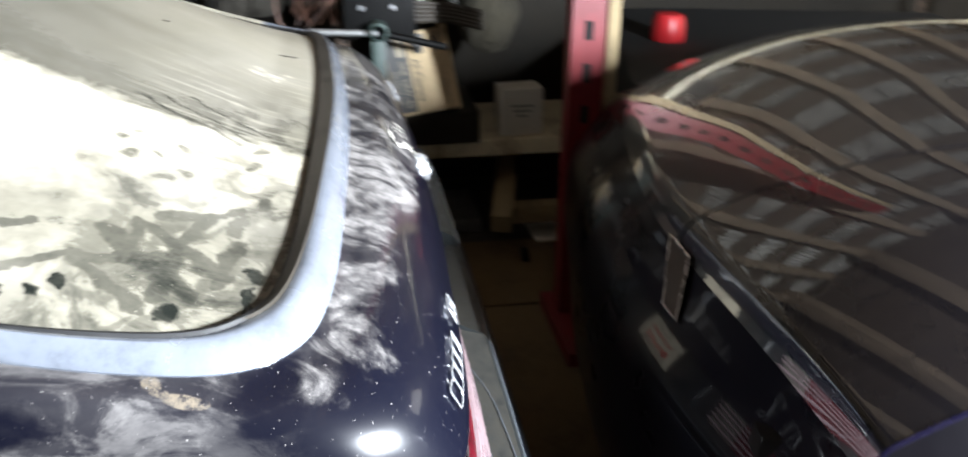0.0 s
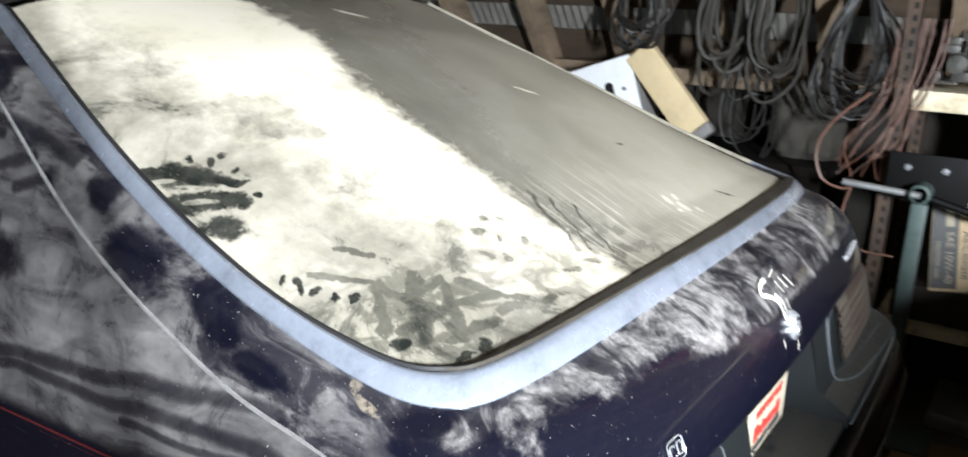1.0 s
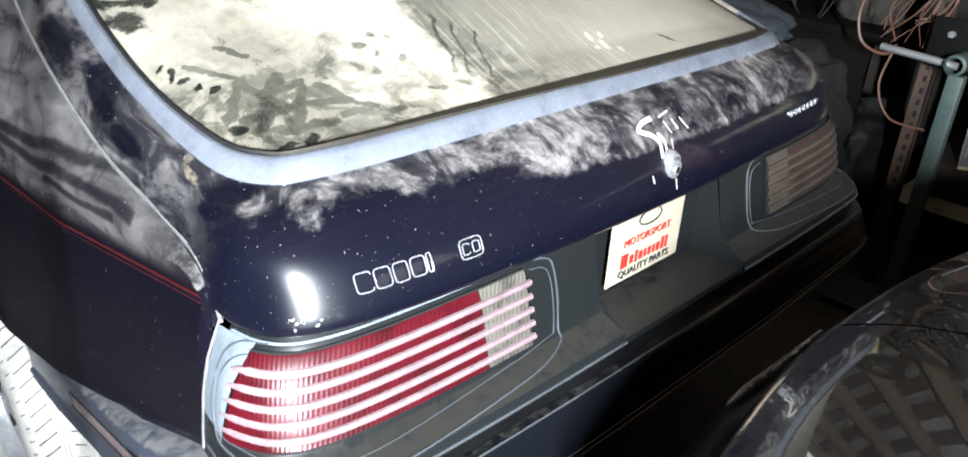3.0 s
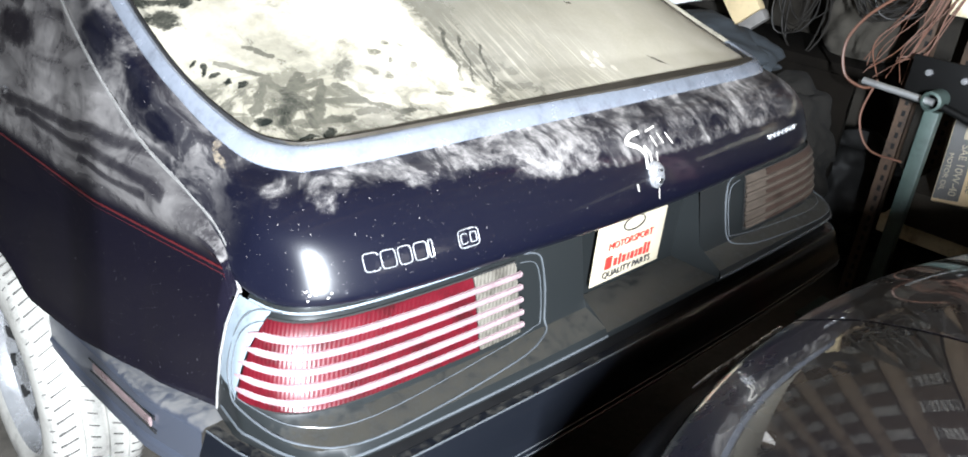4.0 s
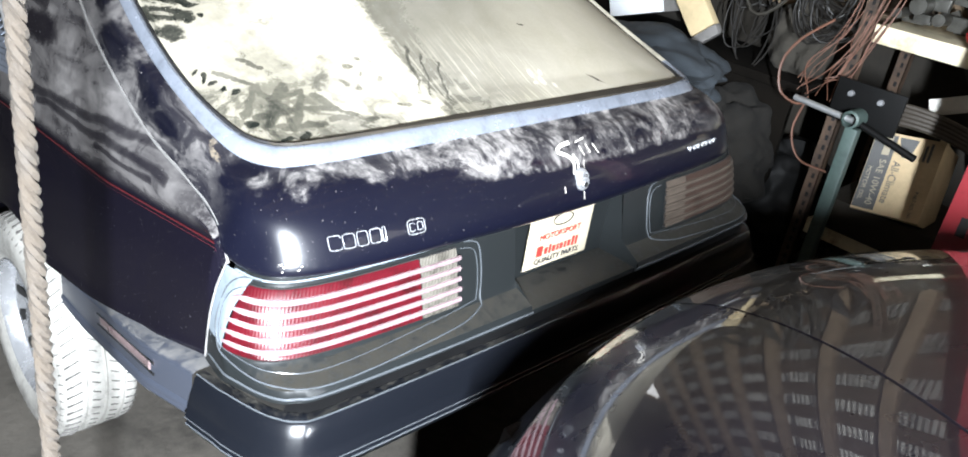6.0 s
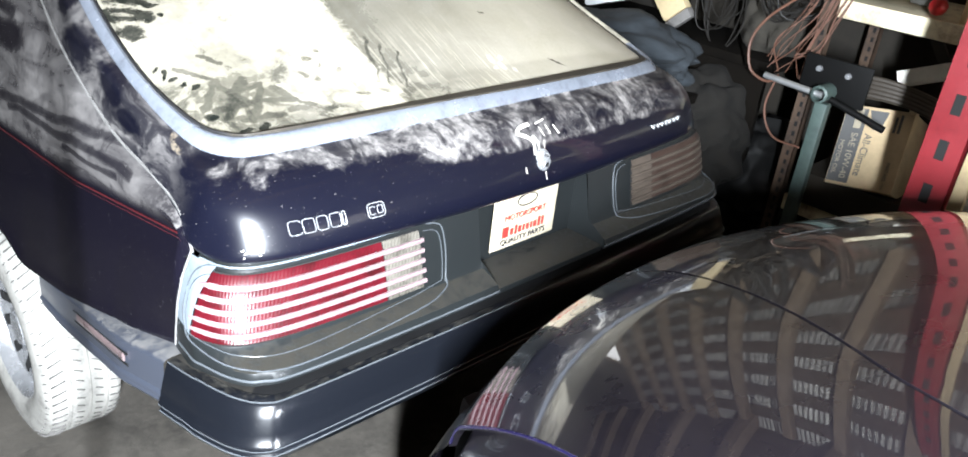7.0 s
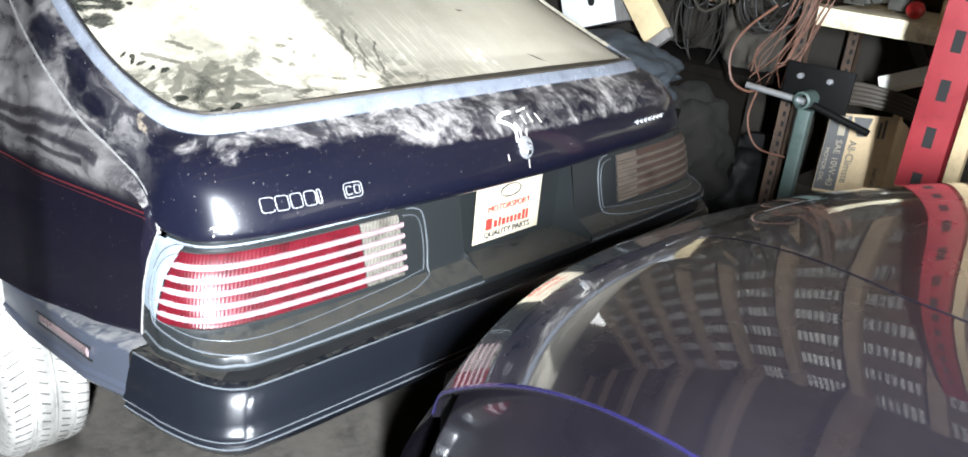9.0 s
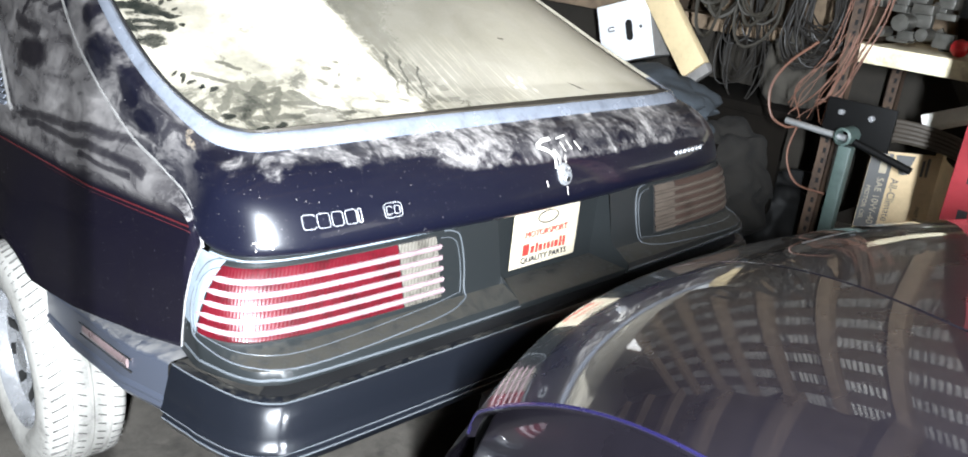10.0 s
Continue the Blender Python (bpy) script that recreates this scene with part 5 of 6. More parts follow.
def seam_a(d):
    """Where the bonnet's front edge runs."""
    return 0.49 - 0.21 * min(0.5, max(0.0, min(d, WIDE - d) - 0.12)) - 0.02 * min(1.0, d)


fine_cols = list(np.unique(np.concatenate([np.linspace(0, 0.05, 12), np.linspace(0.05, 0.3, 24), np.linspace(0.3, 1.45, 60), np.linspace(1.45, 1.75, 24)])))
NOSE_ROWS = np.concatenate([np.linspace(0.05, 0.30, 34), np.linspace(0.32, 0.49, 12)])


def bonnet_sheet(front):
    rows = []
    if front:
        for a in NOSE_ROWS:
            rows.append([bonnet_point(0.05 + (a - 0.05) / 0.44 * (seam_a(d) - 0.053), d) for d in fine_cols])
    else:
        for f in np.linspace(0, 1, 44):
            rows.append([bonnet_point(seam_a(d) + 0.003 + f * (1.7 - seam_a(d)), d) for d in fine_cols])
        rows.insert(0, [p + Vector((0, 0, -0.006)) for p in rows[0]])
    return up_sheet(rows, (0, 0, 1))


part("nose_panel", bonnet_sheet(True), GLOSS, second, "gloss header panel ahead of the bonnet")
part("bonnet", bonnet_sheet(False), GLOSS, second, "gloss bonnet that mirrors the roof")
part("gap_filler", boxed((0.30, -1.5, 0.70), (1.6, -0.25, 0.76), 0, NOSE), BLACK, second)
side_rows = []
for a in np.concatenate([np.linspace(0.05, 0.6, 30), np.linspace(0.65, 1.7, 12)]):
    top = bonnet_point(a, 0)
    side_rows.append(catmull([top] + [top + (NOSE.to_3x3() @ Vector((0, o, 0))) + Vector((0, 0, dz)) for o, dz in ((0.018, -0.028), (0.060, -0.085), (0.100, -0.18), (0.108, -0.33), (0.07, -0.50), (0.0, -0.66))], 3))
part("wing_side", up_sheet(side_rows, (0.2, 1, 0)), GLOSS_LOW, second, "gloss front wing side")
# nose below the panel's lip: a dark gap, a polished lamp face and the bumper cover
rows_lip, rows_front = [], []
for d in fine_cols:
    top = bonnet_point(0.05, d)
    w = NOSE.to_3x3()
    rows_lip.append([top, top + w @ Vector((-0.002, 0, 0)) + Vector((0, 0, -0.008)), top + w @ Vector((0.012, 0, 0)) + Vector((0, 0, -0.012))])
    rows_front.append(catmull([top + w @ Vector((o, 0, 0)) + Vector((0, 0, dz)) for o, dz in ((0.03, -0.012), (0.022, -0.03), (0.0, -0.08), (-0.03, -0.18), (-0.06, -0.24), (-0.075, -0.34), (-0.06, -0.5), (0.02, -0.62))], 3))
part("panel_lip", up_sheet(rows_lip, (-1, 0, 0)), GLOSS, second)
# an indigo line paints the light that the lip's edge catches
part("lip_sheen", tube(bmesh.new(), [bonnet_point(0.05, d) + Vector((0, 0, -0.002)) for d in fine_cols if d < 1.2], 0.0026, 6), INDIGO, second, "indigo sheen painted along the lip, where its edge catches light")
part("front_cover", up_sheet(rows_front, (-1, 0, 0)), GLOSS_MID, second, "gloss front cover below the lip")
part("lower_body", boxed((0.12, -1.62, 0.0), (3.3, -0.10, 0.7), 0.03, NOSE), BLACK, second)
across = NOSE.to_3x3() @ Vector((0, 1, 0))
upper = [bonnet_point(a, 0.004) + across * 0.004 + Vector((0, 0, 0.003)) for a in np.linspace(0.43, 0.51, 9)]
lower = [bonnet_point(a, 0.0) + across * 0.046 + Vector((0, 0, -0.054)) for a in np.linspace(0.355, 0.40, 9)]
part("side_lens", up_sheet([upper, [a.lerp(b, 0.5) + across * 0.003 + Vector((0, 0, 0.004)) for a, b in zip(upper, lower)], lower], (0, 1, 0)), DULL_RIB, second, "small dull side lens with a bright rim")
part("lens_rim", tube(bmesh.new(), [p + across * 0.002 for p in upper + lower[::-1] + upper[:1]], 0.0022, 5, False), CHROME, second)

# ---- shelves ----
rack = thing("shelf_rack", "cream-painted steel shelf rack of slotted angle", "shelf", (1.85, -0.3, FLOOR))
for z, nm in ((1.045, "upper_beam"), (0.265, "lower_beam")):
    part(nm, boxed((1.70, -2.6, z), (1.715, 0.09, z + 0.065), 0.003), SHELF, rack, "chipped cream shelf beam")
    part("deck", boxed((1.715, -2.6, z + 0.045), (2.25, 0.09, z + 0.06), 0.002), SHELF, rack)


def slotted_post(x, y, z0, z1):
    bm = bmesh.new()
    box(bm, (x, y, z0), (x + 0.003, y + 0.045, z1))
    box(bm, (x, y, z0), (x + 0.045, y + 0.003, z1))
    k = z0 + 0.03
    while k < z1 - 0.03:
        box(bm, (x - 0.001, y + 0.014, k), (x + 0.001, y + 0.026, k + 0.02), 0, None, 1)
        k += 0.04
    return bm


for y in (0.10, -2.6):
    for x in (1.69, 2.22):
        part("post", slotted_post(x, y, FLOOR, 1.6), [RUST, BLACK], rack, "rust-brown slotted angle post")
red = thing("red_upright", "red slotted steel rack upright beside the bonnet", "rack post", (0.98, -0.58, FLOOR))
bm = bmesh.new()
box(bm, (0.95, -0.63, FLOOR), (0.953, -0.53, 2.6))
box(bm, (0.953, -0.63, FLOOR), (1.02, -0.627, 2.6))
box(bm, (0.953, -0.533, FLOOR), (1.02, -0.53, 2.6))
z = FLOOR + 0.1
while z < 2.5:
    box(bm, (0.9485, -0.593, z), (0.9495, -0.568, z + 0.055), 0, None, 1)
    z += 0.125
part("channel", bm, [RED_STEEL, BLACK], red, "red channel with dark slots", False)

# ---- things about the shelves ----
stand = thing("jack_stand", "green steel stand with a black plate head and crank bar", "stand", (1.58, 0.0, FLOOR))
part("column", boxed((1.565, -0.024, FLOOR), (1.605, 0.024, 0.76), 0.006, Matrix.Translation((0, 0, 0))), GREEN, stand)
part("head_plate", boxed((1.60, -0.135, 0.765), (1.612, 0.115, 0.918), 0.003), BLACK_STEEL, stand, "black steel head plate")
for y in (0.055, -0.055):
    part("bolt", turned([(0.0, -0.012), (0.010, -0.011), (0.012, -0.004), (0.012, 0.0)], "x", (1.60, y, 0.872), 12), CHROME, stand)
part("collar", turned([(0.024, -0.06), (0.032, -0.055), (0.032, 0.03), (0.024, 0.035)], "x", (1.575, 0.0, 0.80), 20), GREEN, stand)
part("crank_bar", tube(bmesh.new(), [(1.57, 0.24, 0.80), (1.56, 0.0, 0.79)], 0.012, 10), BARE, stand, "bare steel crank bar")
part("dark_bar", tube(bmesh.new(), [(1.56, -0.03, 0.785), (1.56, -0.24, 0.735)], 0.013, 10), BLACK_STEEL, stand)
# motor oil carton, tipped back on the lower shelf so that its printed face looks up and out
oil = thing("oil_carton", "brown motor oil carton tipped back on the lower shelf", "carton", (1.85, -0.2, 0.33))
M_OIL = Matrix.Translation((1.665, -0.183, 0.468)) @ Matrix.Rotation(radians(-9), 4, "X") @ Matrix.Rotation(radians(24), 4, "Y")
part("carton", boxed((0, -0.124, 0), (0.20, 0.124, 0.31), 0.004, M_OIL), CARD, oil, "worn brown cardboard")
part("label_band", boxed((-0.003, 0.040, 0.010), (-0.0005, 0.120, 0.300), 0, M_OIL), CARD_GREY, oil, "dark grey printed band")


def carton_text(name, text, size, y, z, mat, squash=1.0):
    ob = lettering(name, text, size, (0, 0, 0), 0, 0, mat, oil, squash=squash)
    ob.data.transform(M_OIL @ Matrix.Translation((-0.0045, y, z)) @ Matrix.Rotation(radians(-90), 4, "Y") @ Matrix.Rotation(radians(180), 4, "Z"))
    return ob


carton_text("word_grade", "SAE 10W-40", 0.034, 0.066, 0.115, PLATE, 1.0)
carton_text("word_motor_oil", "MOTOR OIL", 0.022, 0.102, 0.105, PLATE, 1.1)
carton_text("word_climate", "All-Climate", 0.040, 0.016, 0.125, CARD_GREY, 0.9)
carton_text("word_part_number", "PART NO. 141", 0.018, -0.085, 0.062, CARD_GREY, 0.9)
part("brand_bar", boxed((-0.004, 0.054, 0.222), (-0.0025, 0.080, 0.296), 0.001, M_OIL), PLATE, oil, "pale brand bar")
bm = bmesh.new()
vs = [bm.verts.new(M_OIL @ Vector((-0.002, y, z))) for y, z in ((0.034, 0.298), (-0.036, 0.298), (-0.020, 0.225), (0.008, 0.225))]
bm.faces.new(vs)
part("printed_mark", bm, CARD_GREY, oil, "dark printed emblem block")
for k in range(2):
    part("small_print", boxed((-0.002, -0.088 + 0.016 * k, 0.225), (-0.0005, -0.079 + 0.016 * k, 0.295 - 0.01 * k), 0, M_OIL), CARD_GREY, oil)
part("flap", boxed((-0.005, -0.126, 0.300), (0.03, -0.100, 0.318), 0.002, M_OIL), CARD, oil, "torn flap corner")

# white metal box, tilted, with its slot and holes, and the tan board beside it
wbox = thing("white_metal_box", "white metal box with a dark slot, tipped over", "box", (2.1, 1.37, 0.78))
MB = Matrix.Translation((2.0, 1.365, 0.95)) @ Matrix.Rotation(radians(-19), 4, "X")
part("case", boxed((0, -0.16, -0.146), (0.20, 0.16, 0.146), 0.006, MB), GREY_BOX, wbox, "grey box body")
part("face_plate", boxed((-0.004, -0.158, -0.144), (0.0, 0.158, 0.144), 0.002, MB), WHITE_BOX, wbox, "bright white face plate")
slot_rows = [(0.021 * math.cos(a), 0.030 * math.copysign(1, math.sin(a)) + 0.021 * math.sin(a)) for a in np.linspace(0.05, 2 * math.pi - 0.05, 24)]
bm = bmesh.new()
bm.faces.new([bm.verts.new(MB @ Vector((-0.0052, -0.028 + y, z))) for y, z in slot_rows])
part("slot", bm, BLACK, wbox, "dark rounded slot")
part("hole", turned([(0.0, -0.0056), (0.009, -0.0056), (0.009, 0.0)], "x", MB @ Vector((0, -0.098, 0.006)), 12), BLACK, wbox, "small dark hole")
part("hook_mark", tube(bmesh.new(), [MB @ Vector((-0.005, y, z)) for y, z in ((0.062, 0.030), (0.096, 0.030), (0.100, 0.022), (0.096, 0.012), (0.062, 0.012))], 0.003, 5), BLACK, wbox)
board = thing("tan_panel", "tan flat cover leaning by the white box", "panel", (2.0, 1.05, 0.78))
MT = Matrix.Translation((1.99, 1.075, 0.99)) @ Matrix.Rotation(radians(-42), 4, "X")
part("cover", boxed((0, -0.068, -0.205), (0.05, 0.068, 0.225), 0.008, MT), TAN, board, "tan painted cover")
part("end_cap", boxed((0.002, -0.07, -0.255), (0.05, 0.07, -0.207), 0.008, MT), GREY_BOX, board, "speckled grey end")
bench = thing("junk_bench", "dark wooden bench heaped with clutter beyond the car", "bench", (1.9, 1.2, FLOOR))
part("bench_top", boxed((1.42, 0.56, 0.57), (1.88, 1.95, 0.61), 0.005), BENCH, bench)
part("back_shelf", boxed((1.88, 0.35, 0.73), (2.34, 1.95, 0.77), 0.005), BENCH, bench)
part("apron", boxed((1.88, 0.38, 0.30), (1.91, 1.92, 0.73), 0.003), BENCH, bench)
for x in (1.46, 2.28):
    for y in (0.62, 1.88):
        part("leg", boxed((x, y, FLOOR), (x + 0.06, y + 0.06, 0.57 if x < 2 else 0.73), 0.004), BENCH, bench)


def cloth_heap(name, centre, size, mat, label, category, seed=0, sharp=1.0):
    """Crumpled cloth: folds run over a lump."""
    bm = bmesh.new()
    bmesh.ops.create_icosphere(bm, subdivisions=5, radius=1)
    off = Vector((seed * 3.1, seed * 1.7, 0))
    for v in bm.verts:
        p = v.co.copy()
        q = Vector((p.x * 1.2, p.y * 0.8 + p.z, p.z * 1.6 - 0.6 * p.y))
        fold = 0.45 + 0.6 * noise.noise(q * 1.3 + off) + 0.16 * math.sin(8 * (q.y + 0.7 * noise.noise(q * 1.6 + off))) + 0.10 * noise.noise(q * 5 + off)
        w = 0.78 + sharp * 0.42 * fold
        v.co = Vector((centre[0] + size[0] * p.x * w, centre[1] + size[1] * p.y * w, max(centre[2] + size[2] * p.z * w, centre[2] - size[2] * 0.75)))
    return tagged(part(name, bm, mat), label, category)


cloth_heap("jacket", (1.62, 0.93, 0.72), (0.24, 0.38, 0.17), CLOTH, "crumpled dark navy jacket heaped beyond the car", "jacket", 3, 0.75)
cloth_heap("grey_sack", (2.14, 0.50, 0.90), (0.16, 0.20, 0.22), SACK, "dusty grey sack slumped behind the cables", "sack", 5, 0.45)
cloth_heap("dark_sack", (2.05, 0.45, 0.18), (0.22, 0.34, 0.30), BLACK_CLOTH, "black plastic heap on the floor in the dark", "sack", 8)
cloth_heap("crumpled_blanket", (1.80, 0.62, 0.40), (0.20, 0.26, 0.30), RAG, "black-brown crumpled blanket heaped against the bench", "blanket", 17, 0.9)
cloth_heap("cloth_lump", (1.98, -0.46, 0.78), (0.16, 0.14, 0.20), BROWN_CLOTH, "dark dusty bundle on the lower shelf", "bundle", 11, 0.4)


def loops(name, hook, low, half, count, mat, label, r=0.005, seed=1, depth=0.05, wild=0.25):
    """Cables hung over a hook: each loop drops to its own depth."""
    rng = random.Random(seed)
    top = thing(name, label, "cable", hook)
    for k in range(count):
        drop = (hook[2] - low) * (1 - wild * rng.random())
        w = half * rng.uniform(0.55, 1.1)
        lean = rng.uniform(-0.05, 0.05)
        dx = rng.uniform(-depth, depth)
        pts = []
        for i in range(29):
            a = 2 * math.pi * i / 28
            s_ = 0.5 - 0.5 * math.cos(a)
            x = hook[0] + dx * s_ + 0.012 * math.sin(3 * a + k)
            y = hook[1] + w * math.sin(a) * (0.35 + 0.75 * s_) + lean * s_ + 0.01 * math.sin(2 * a + k * 1.3)
            z = hook[2] - drop * s_ ** 0.85 + 0.008 * math.sin(5 * a + k)
            pts.append((x, y, z))
        part("cable", tube(bmesh.new(), pts, r * rng.uniform(0.8, 1.2), 6, False), mat, top)
    return top


loops("cable_coil", (1.86, 1.16, 1.56), 1.17, 0.13, 9, CABLE, "black cable coil hung from a rafter", 0.007, 3)
loops("hose_coil", (1.88, 0.80, 1.72), 0.98, 0.16, 8, CABLE_GREY, "grey-green hoses hung in long loops", 0.009, 5, 0.06, 0.3)
loops("hose_coil", (1.84, 0.58, 1.70), 0.95, 0.12, 7, CABLE_GREY, "grey-green hoses hung in long loops", 0.007, 6, 0.06, 0.3)
loops("wire_bundle", (1.80, 0.30, 1.46), 0.97, 0.16, 22, CABLE, "dense bundle of thin black wires", 0.004, 9, 0.07, 0.35)
loops("wire_bundle", (2.0, 0.72, 1.35), 0.70, 0.12, 9, CABLE, "thin black wires trailing down", 0.0035, 12, 0.05, 0.5)
pink = thing("copper_wires", "faded copper-pink wires trailing from the shelf", "cable", (1.75, 0.15, 1.2))
rng = random.Random(21)
for k in range(15):
    y0 = 0.09 + rng.uniform(-0.09, 0.08)
    pts = [(1.70 + rng.uniform(-0.02, 0.05), y0, 1.34), (1.70, y0 + 0.01, 1.2), (1.68, y0 + 0.04 + rng.uniform(-0.02, 0.03), 1.05), (1.66 + rng.uniform(-0.03, 0.03), y0 + 0.09 + rng.uniform(-0.04, 0.05), 0.92), (1.66, y0 + 0.14 + rng.uniform(-0.06, 0.04), 0.84 + rng.uniform(-0.05, 0.05))]
    part("wire", tube(bmesh.new(), catmull(pts, 6), rng.choice((0.0014, 0.0018, 0.0025)), 5), CABLE_PINK, pink)
pts = [(1.60, 0.20, 1.10), (1.60, 0.30, 1.0), (1.60, 0.345, 0.90), (1.60, 0.32, 0.80), (1.60, 0.25, 0.77), (1.60, 0.20, 0.79)]
part("wire", tube(bmesh.new(), catmull(pts, 8), 0.005, 6), CABLE_PINK, pink)
pts = [(1.64, 0.22, 0.80), (1.64, 0.24, 0.66), (1.64, 0.18, 0.56), (1.64, 0.06, 0.55)]
part("wire", tube(bmesh.new(), catmull(pts, 8), 0.004, 6), CABLE_PINK, pink)
loops("wire_pile", (1.75, 0.58, 0.42), -0.02, 0.22, 12, CABLE, "loops of black wire slumped to the floor", 0.004, 31, 0.12, 0.5)

# things on and under the shelves
carton = tagged(part("white_carton", boxed((0, -0.085, 0), (0.12, 0.085, 0.19), 0.003, Matrix.Translation((1.74, -0.56, 0.332)) @ Matrix.Rotation(radians(4), 4, "Z")), WHITE_CARD), "small white carton with faint print on the lower shelf", "carton")
bm = bmesh.new()
for k, (a, b, z) in enumerate(((-0.045, 0.045, 0.115), (-0.035, 0.035, 0.095), (-0.02, 0.02, 0.075))):
    box(bm, (-0.0015, a, z), (-0.0003, b, z + 0.010), 0, Matrix.Translation((1.74, -0.56, 0.332)) @ Matrix.Rotation(radians(4), 4, "Z"))
part("faint_print", bm, PRINT_GREY, carton)
hoses = thing("hose_roll", "brown rubber hoses rolled on the lower shelf", "hose", (1.85, -0.25, 0.80))
for k in range(5):
    pts = [(1.72 + 0.03 * math.sin(k), 0.02, 0.76 + 0.016 * k), (1.70, -0.10, 0.80 + 0.016 * k), (1.72, -0.25, 0.80 + 0.014 * k), (1.76, -0.40, 0.76 + 0.014 * k)]
    part("hose", tube(bmesh.new(), catmull(pts, 8), 0.011, 8), HOSE, hoses)
tagged(part("folded_card", boxed((0, -0.13, 0), (0.10, 0.13, 0.05), 0.003, Matrix.Translation((1.80, -0.28, 0.90)) @ Matrix.Rotation(radians(-25), 4, "X") @ Matrix.Rotation(radians(12), 4, "Y")), WHITE_CARD), "folded white card box on the hoses", "box")
part("brace", boxed((-0.012, -0.02, -0.28), (0.012, 0.02, 0.28), 0.003, Matrix.Translation((2.0, -0.22, 0.95)) @ Matrix.Rotation(radians(-36), 4, "X")), CABLE_GREY, rack, "diagonal steel brace")
engine = thing("carburettor", "grey metal carburettor on the upper shelf", "engine part", (1.85, -0.05, 1.11))
for k in range(16):
    rng2 = random.Random(100 + k)
    c = Vector((1.82 + rng2.uniform(-0.06, 0.1), -0.05 + rng2.uniform(-0.11, 0.09), 1.13 + rng2.uniform(0, 0.16)))
    h = Vector((rng2.uniform(0.012, 0.04), rng2.uniform(0.012, 0.045), rng2.uniform(0.008, 0.03)))
    part("casting", boxed(c - h, c + h, 0.004), CASTING, engine)
for k, (y, z, r) in enumerate(((-0.02, 1.20, 0.03), (-0.10, 1.17, 0.022), (0.04, 1.16, 0.018))):
    part("cylinder", turned([(0.0, -0.05), (r, -0.048), (r, 0.03), (r * 0.6, 0.034), (0.0, 0.034)], "x", (1.76, y, z), 18), CASTING, engine)
tagged(part("red_ball", turned([(0.0, -0.032), (0.018, -0.026), (0.030, -0.010), (0.032, 0.006), (0.022, 0.024), (0.0, 0.032)], "z", (1.78, -0.215, 1.142), 18), RED_PLASTIC), "small red round plastic cap on the shelf", "cap")
tagged(part("orange_carton", boxed((1.76, -0.52, 1.105), (1.92, -0.30, 1.19), 0.003), CARD), "small brown carton on the upper shelf", "carton")
tagged(part("dark_crate", boxed((1.80, -1.0, 1.105), (2.15, -0.58, 1.34), 0.006), BLACK_CLOTH), "dark crate on the upper shelf", "crate")
rags = tagged(part("stacked_board", boxed((1.68, -0.38, 0.326), (2.1, 0.05, 0.455), 0.01), BOARD), "dark board stack under the oil carton", "board")

# by the floor under the lower shelf
blockw = thing("timber_dolly", "rough timber dolly with a black caster", "dolly", (1.62, -0.58, FLOOR))
part("long_timber", boxed((-0.28, -0.04, 0), (0.22, 0.04, 0.075), 0.004, Matrix.Translation((1.76, -0.50, 0.07)) @ Matrix.Rotation(radians(-14), 4, "Z") @ Matrix.Rotation(radians(-10), 4, "Y")), TIMBER, blockw, "pale rough timber")
part("cross_timber", boxed((-0.04, -0.26, 0), (0.04, 0.16, 0.07), 0.004, Matrix.Translation((1.66, -0.62, -0.005))), TIMBER, blockw, "pale rough timber")
part("caster", turned([(0.0, -0.014), (0.032, -0.013), (0.036, 0.0), (0.032, 0.013), (0.0, 0.014)], "y", (1.45, -0.52, FLOOR + 0.036), 20), BLACK_STEEL, blockw, "black caster wheel")
tagged(part("paper_sheet", boxed((1.55, -0.86, FLOOR + 0.02), (1.72, -0.68, FLOOR + 0.03), 0.001, Matrix.Rotation(radians(3), 4, "Z")), WHITE_CARD), "crumpled white paper on the floor", "paper")
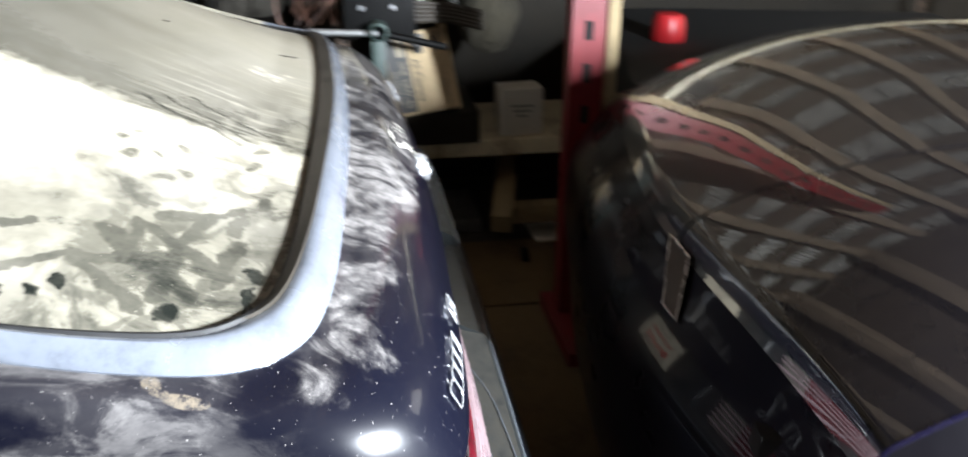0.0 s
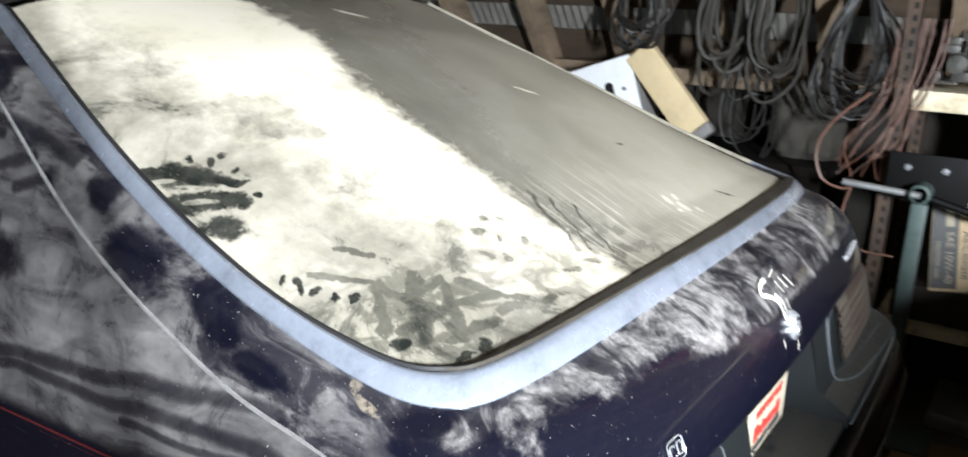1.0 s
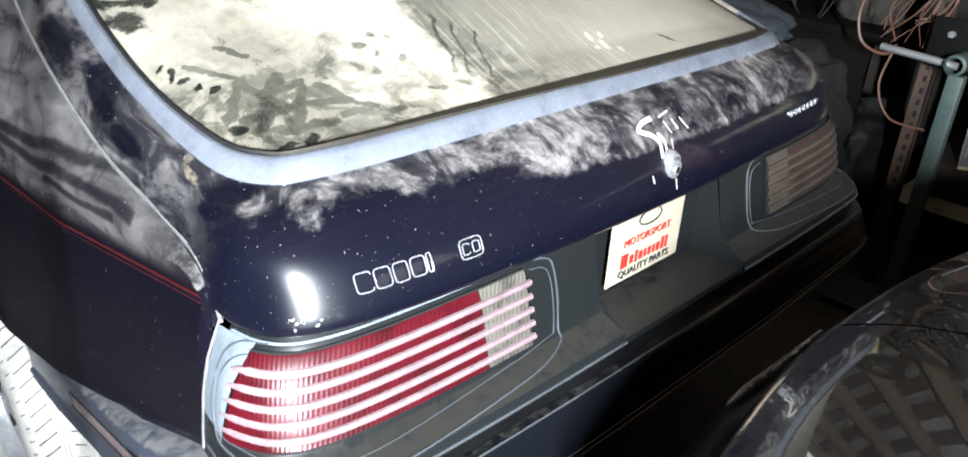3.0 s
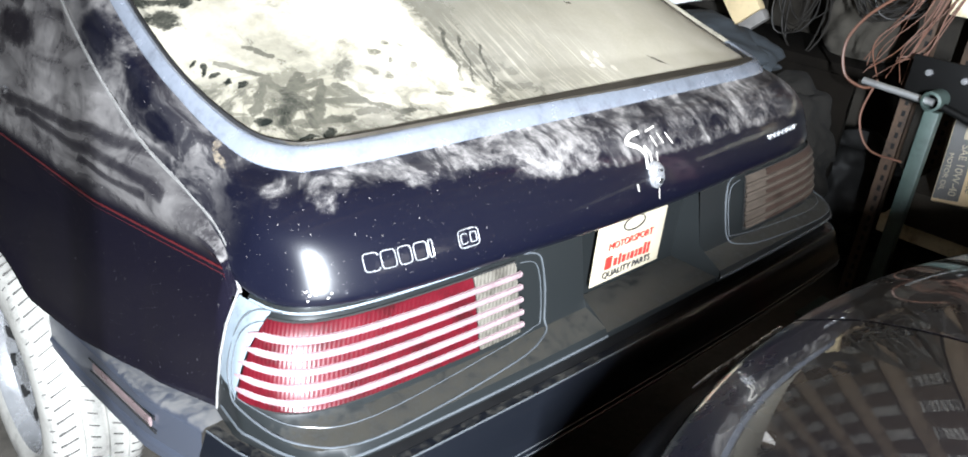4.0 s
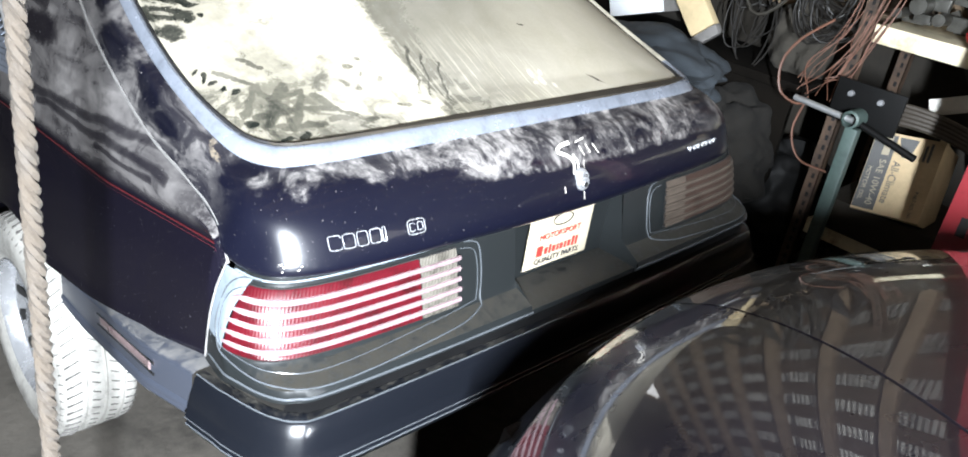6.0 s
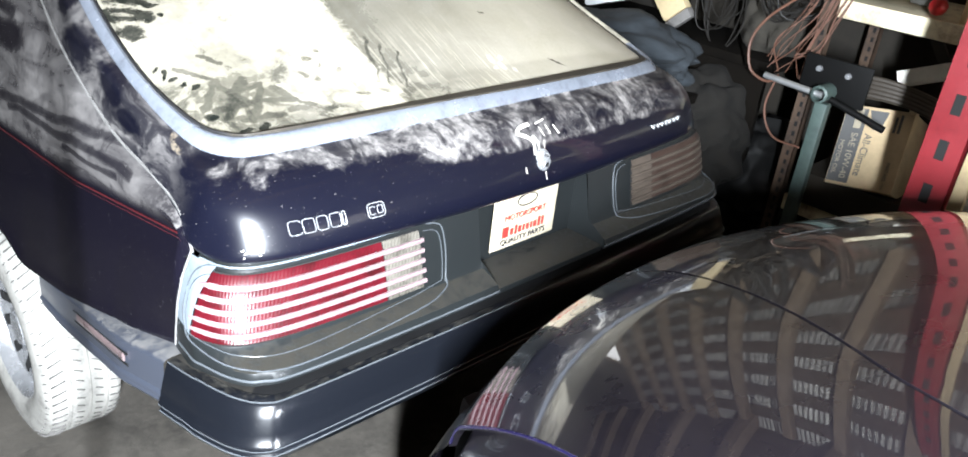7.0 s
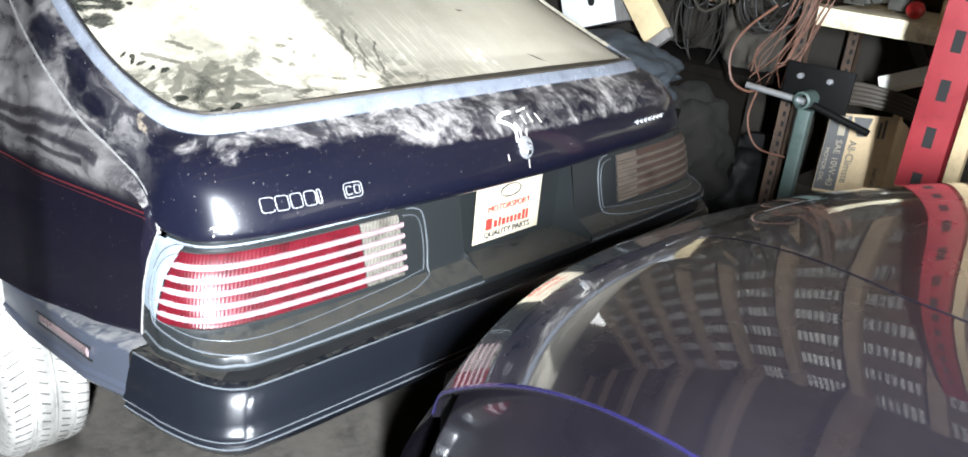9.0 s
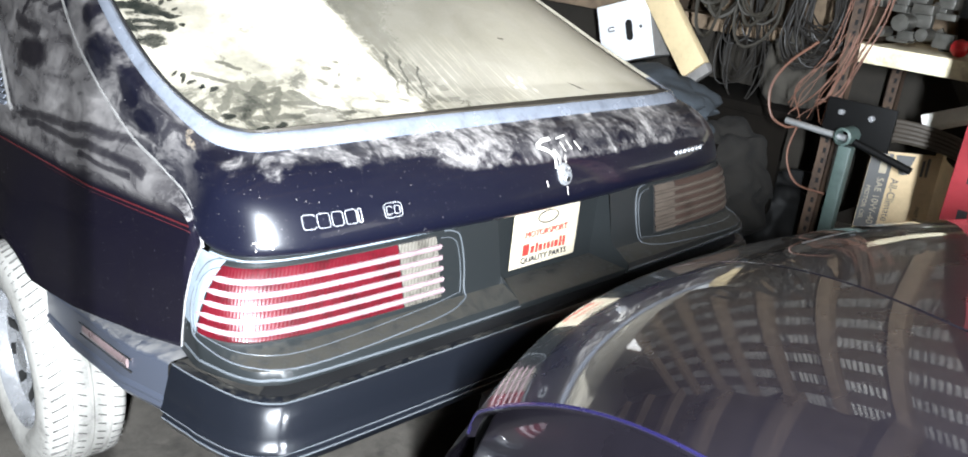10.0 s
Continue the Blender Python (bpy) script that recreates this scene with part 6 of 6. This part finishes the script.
card = thing("floor_cardboard", "oil-stained flattened cardboard carton on the floor", "cardboard", (0.9, -0.5, FLOOR))
part("main_panel", boxed((0.15, -0.92, FLOOR + 0.016), (1.10, -0.05, FLOOR + 0.022), 0.001), FLOOR_CARD, card)
part("folded_panel", boxed((1.104, -0.90, FLOOR + 0.018), (1.62, -0.07, FLOOR + 0.025), 0.001, Matrix.Rotation(radians(0.6), 4, "Z")), FLOOR_CARD, card)
tagged(part("tin_pan", boxed((1.75, -0.40, FLOOR + 0.01), (2.1, -0.12, FLOOR + 0.07), 0.015), BARE), "flat grey metal pan under the shelf", "pan")
part("foot_plate", boxed((1.48, -0.16, FLOOR + 0.018), (1.70, 0.20, FLOOR + 0.032), 0.004), GREEN, stand, "flat steel foot")
part("base_beam", boxed((0.70, -0.66, FLOOR + 0.01), (1.10, -0.50, FLOOR + 0.07), 0.005), RED_STEEL, red, "red steel foot")
part("pale_batten", boxed((0.955, -0.675, FLOOR), (0.985, -0.640, 2.6), 0.003), TIMBER, red, "pale timber batten strapped to the post")
bottle = thing("red_capped_jug", "dark jug with a large red plastic cap", "jug", (1.70, -1.14, 0.33))
part("cap", turned([(0.0, 0.085), (0.05, 0.082), (0.062, 0.06), (0.066, 0.0), (0.060, -0.06), (0.05, -0.075)], "z", (1.72, -1.13, 0.72), 20), RED_PLASTIC, bottle, "glossy red cap")
part("jug_body", turned([(0.0, 0.33), (0.09, 0.33), (0.10, 0.37), (0.10, 0.56), (0.06, 0.63), (0.05, 0.66), (0.0, 0.66)], "z", (1.72, -1.13, 0.0), 20), BLACK_CLOTH, bottle)

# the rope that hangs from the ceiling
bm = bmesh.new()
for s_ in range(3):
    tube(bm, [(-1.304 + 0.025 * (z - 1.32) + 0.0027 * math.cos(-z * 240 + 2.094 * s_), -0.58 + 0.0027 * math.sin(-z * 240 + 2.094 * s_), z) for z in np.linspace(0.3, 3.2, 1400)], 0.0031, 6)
tagged(part("hanging_rope", bm, ROPE), "thick twisted tan rope, its colour dimmed, hanging from the ceiling", "rope")
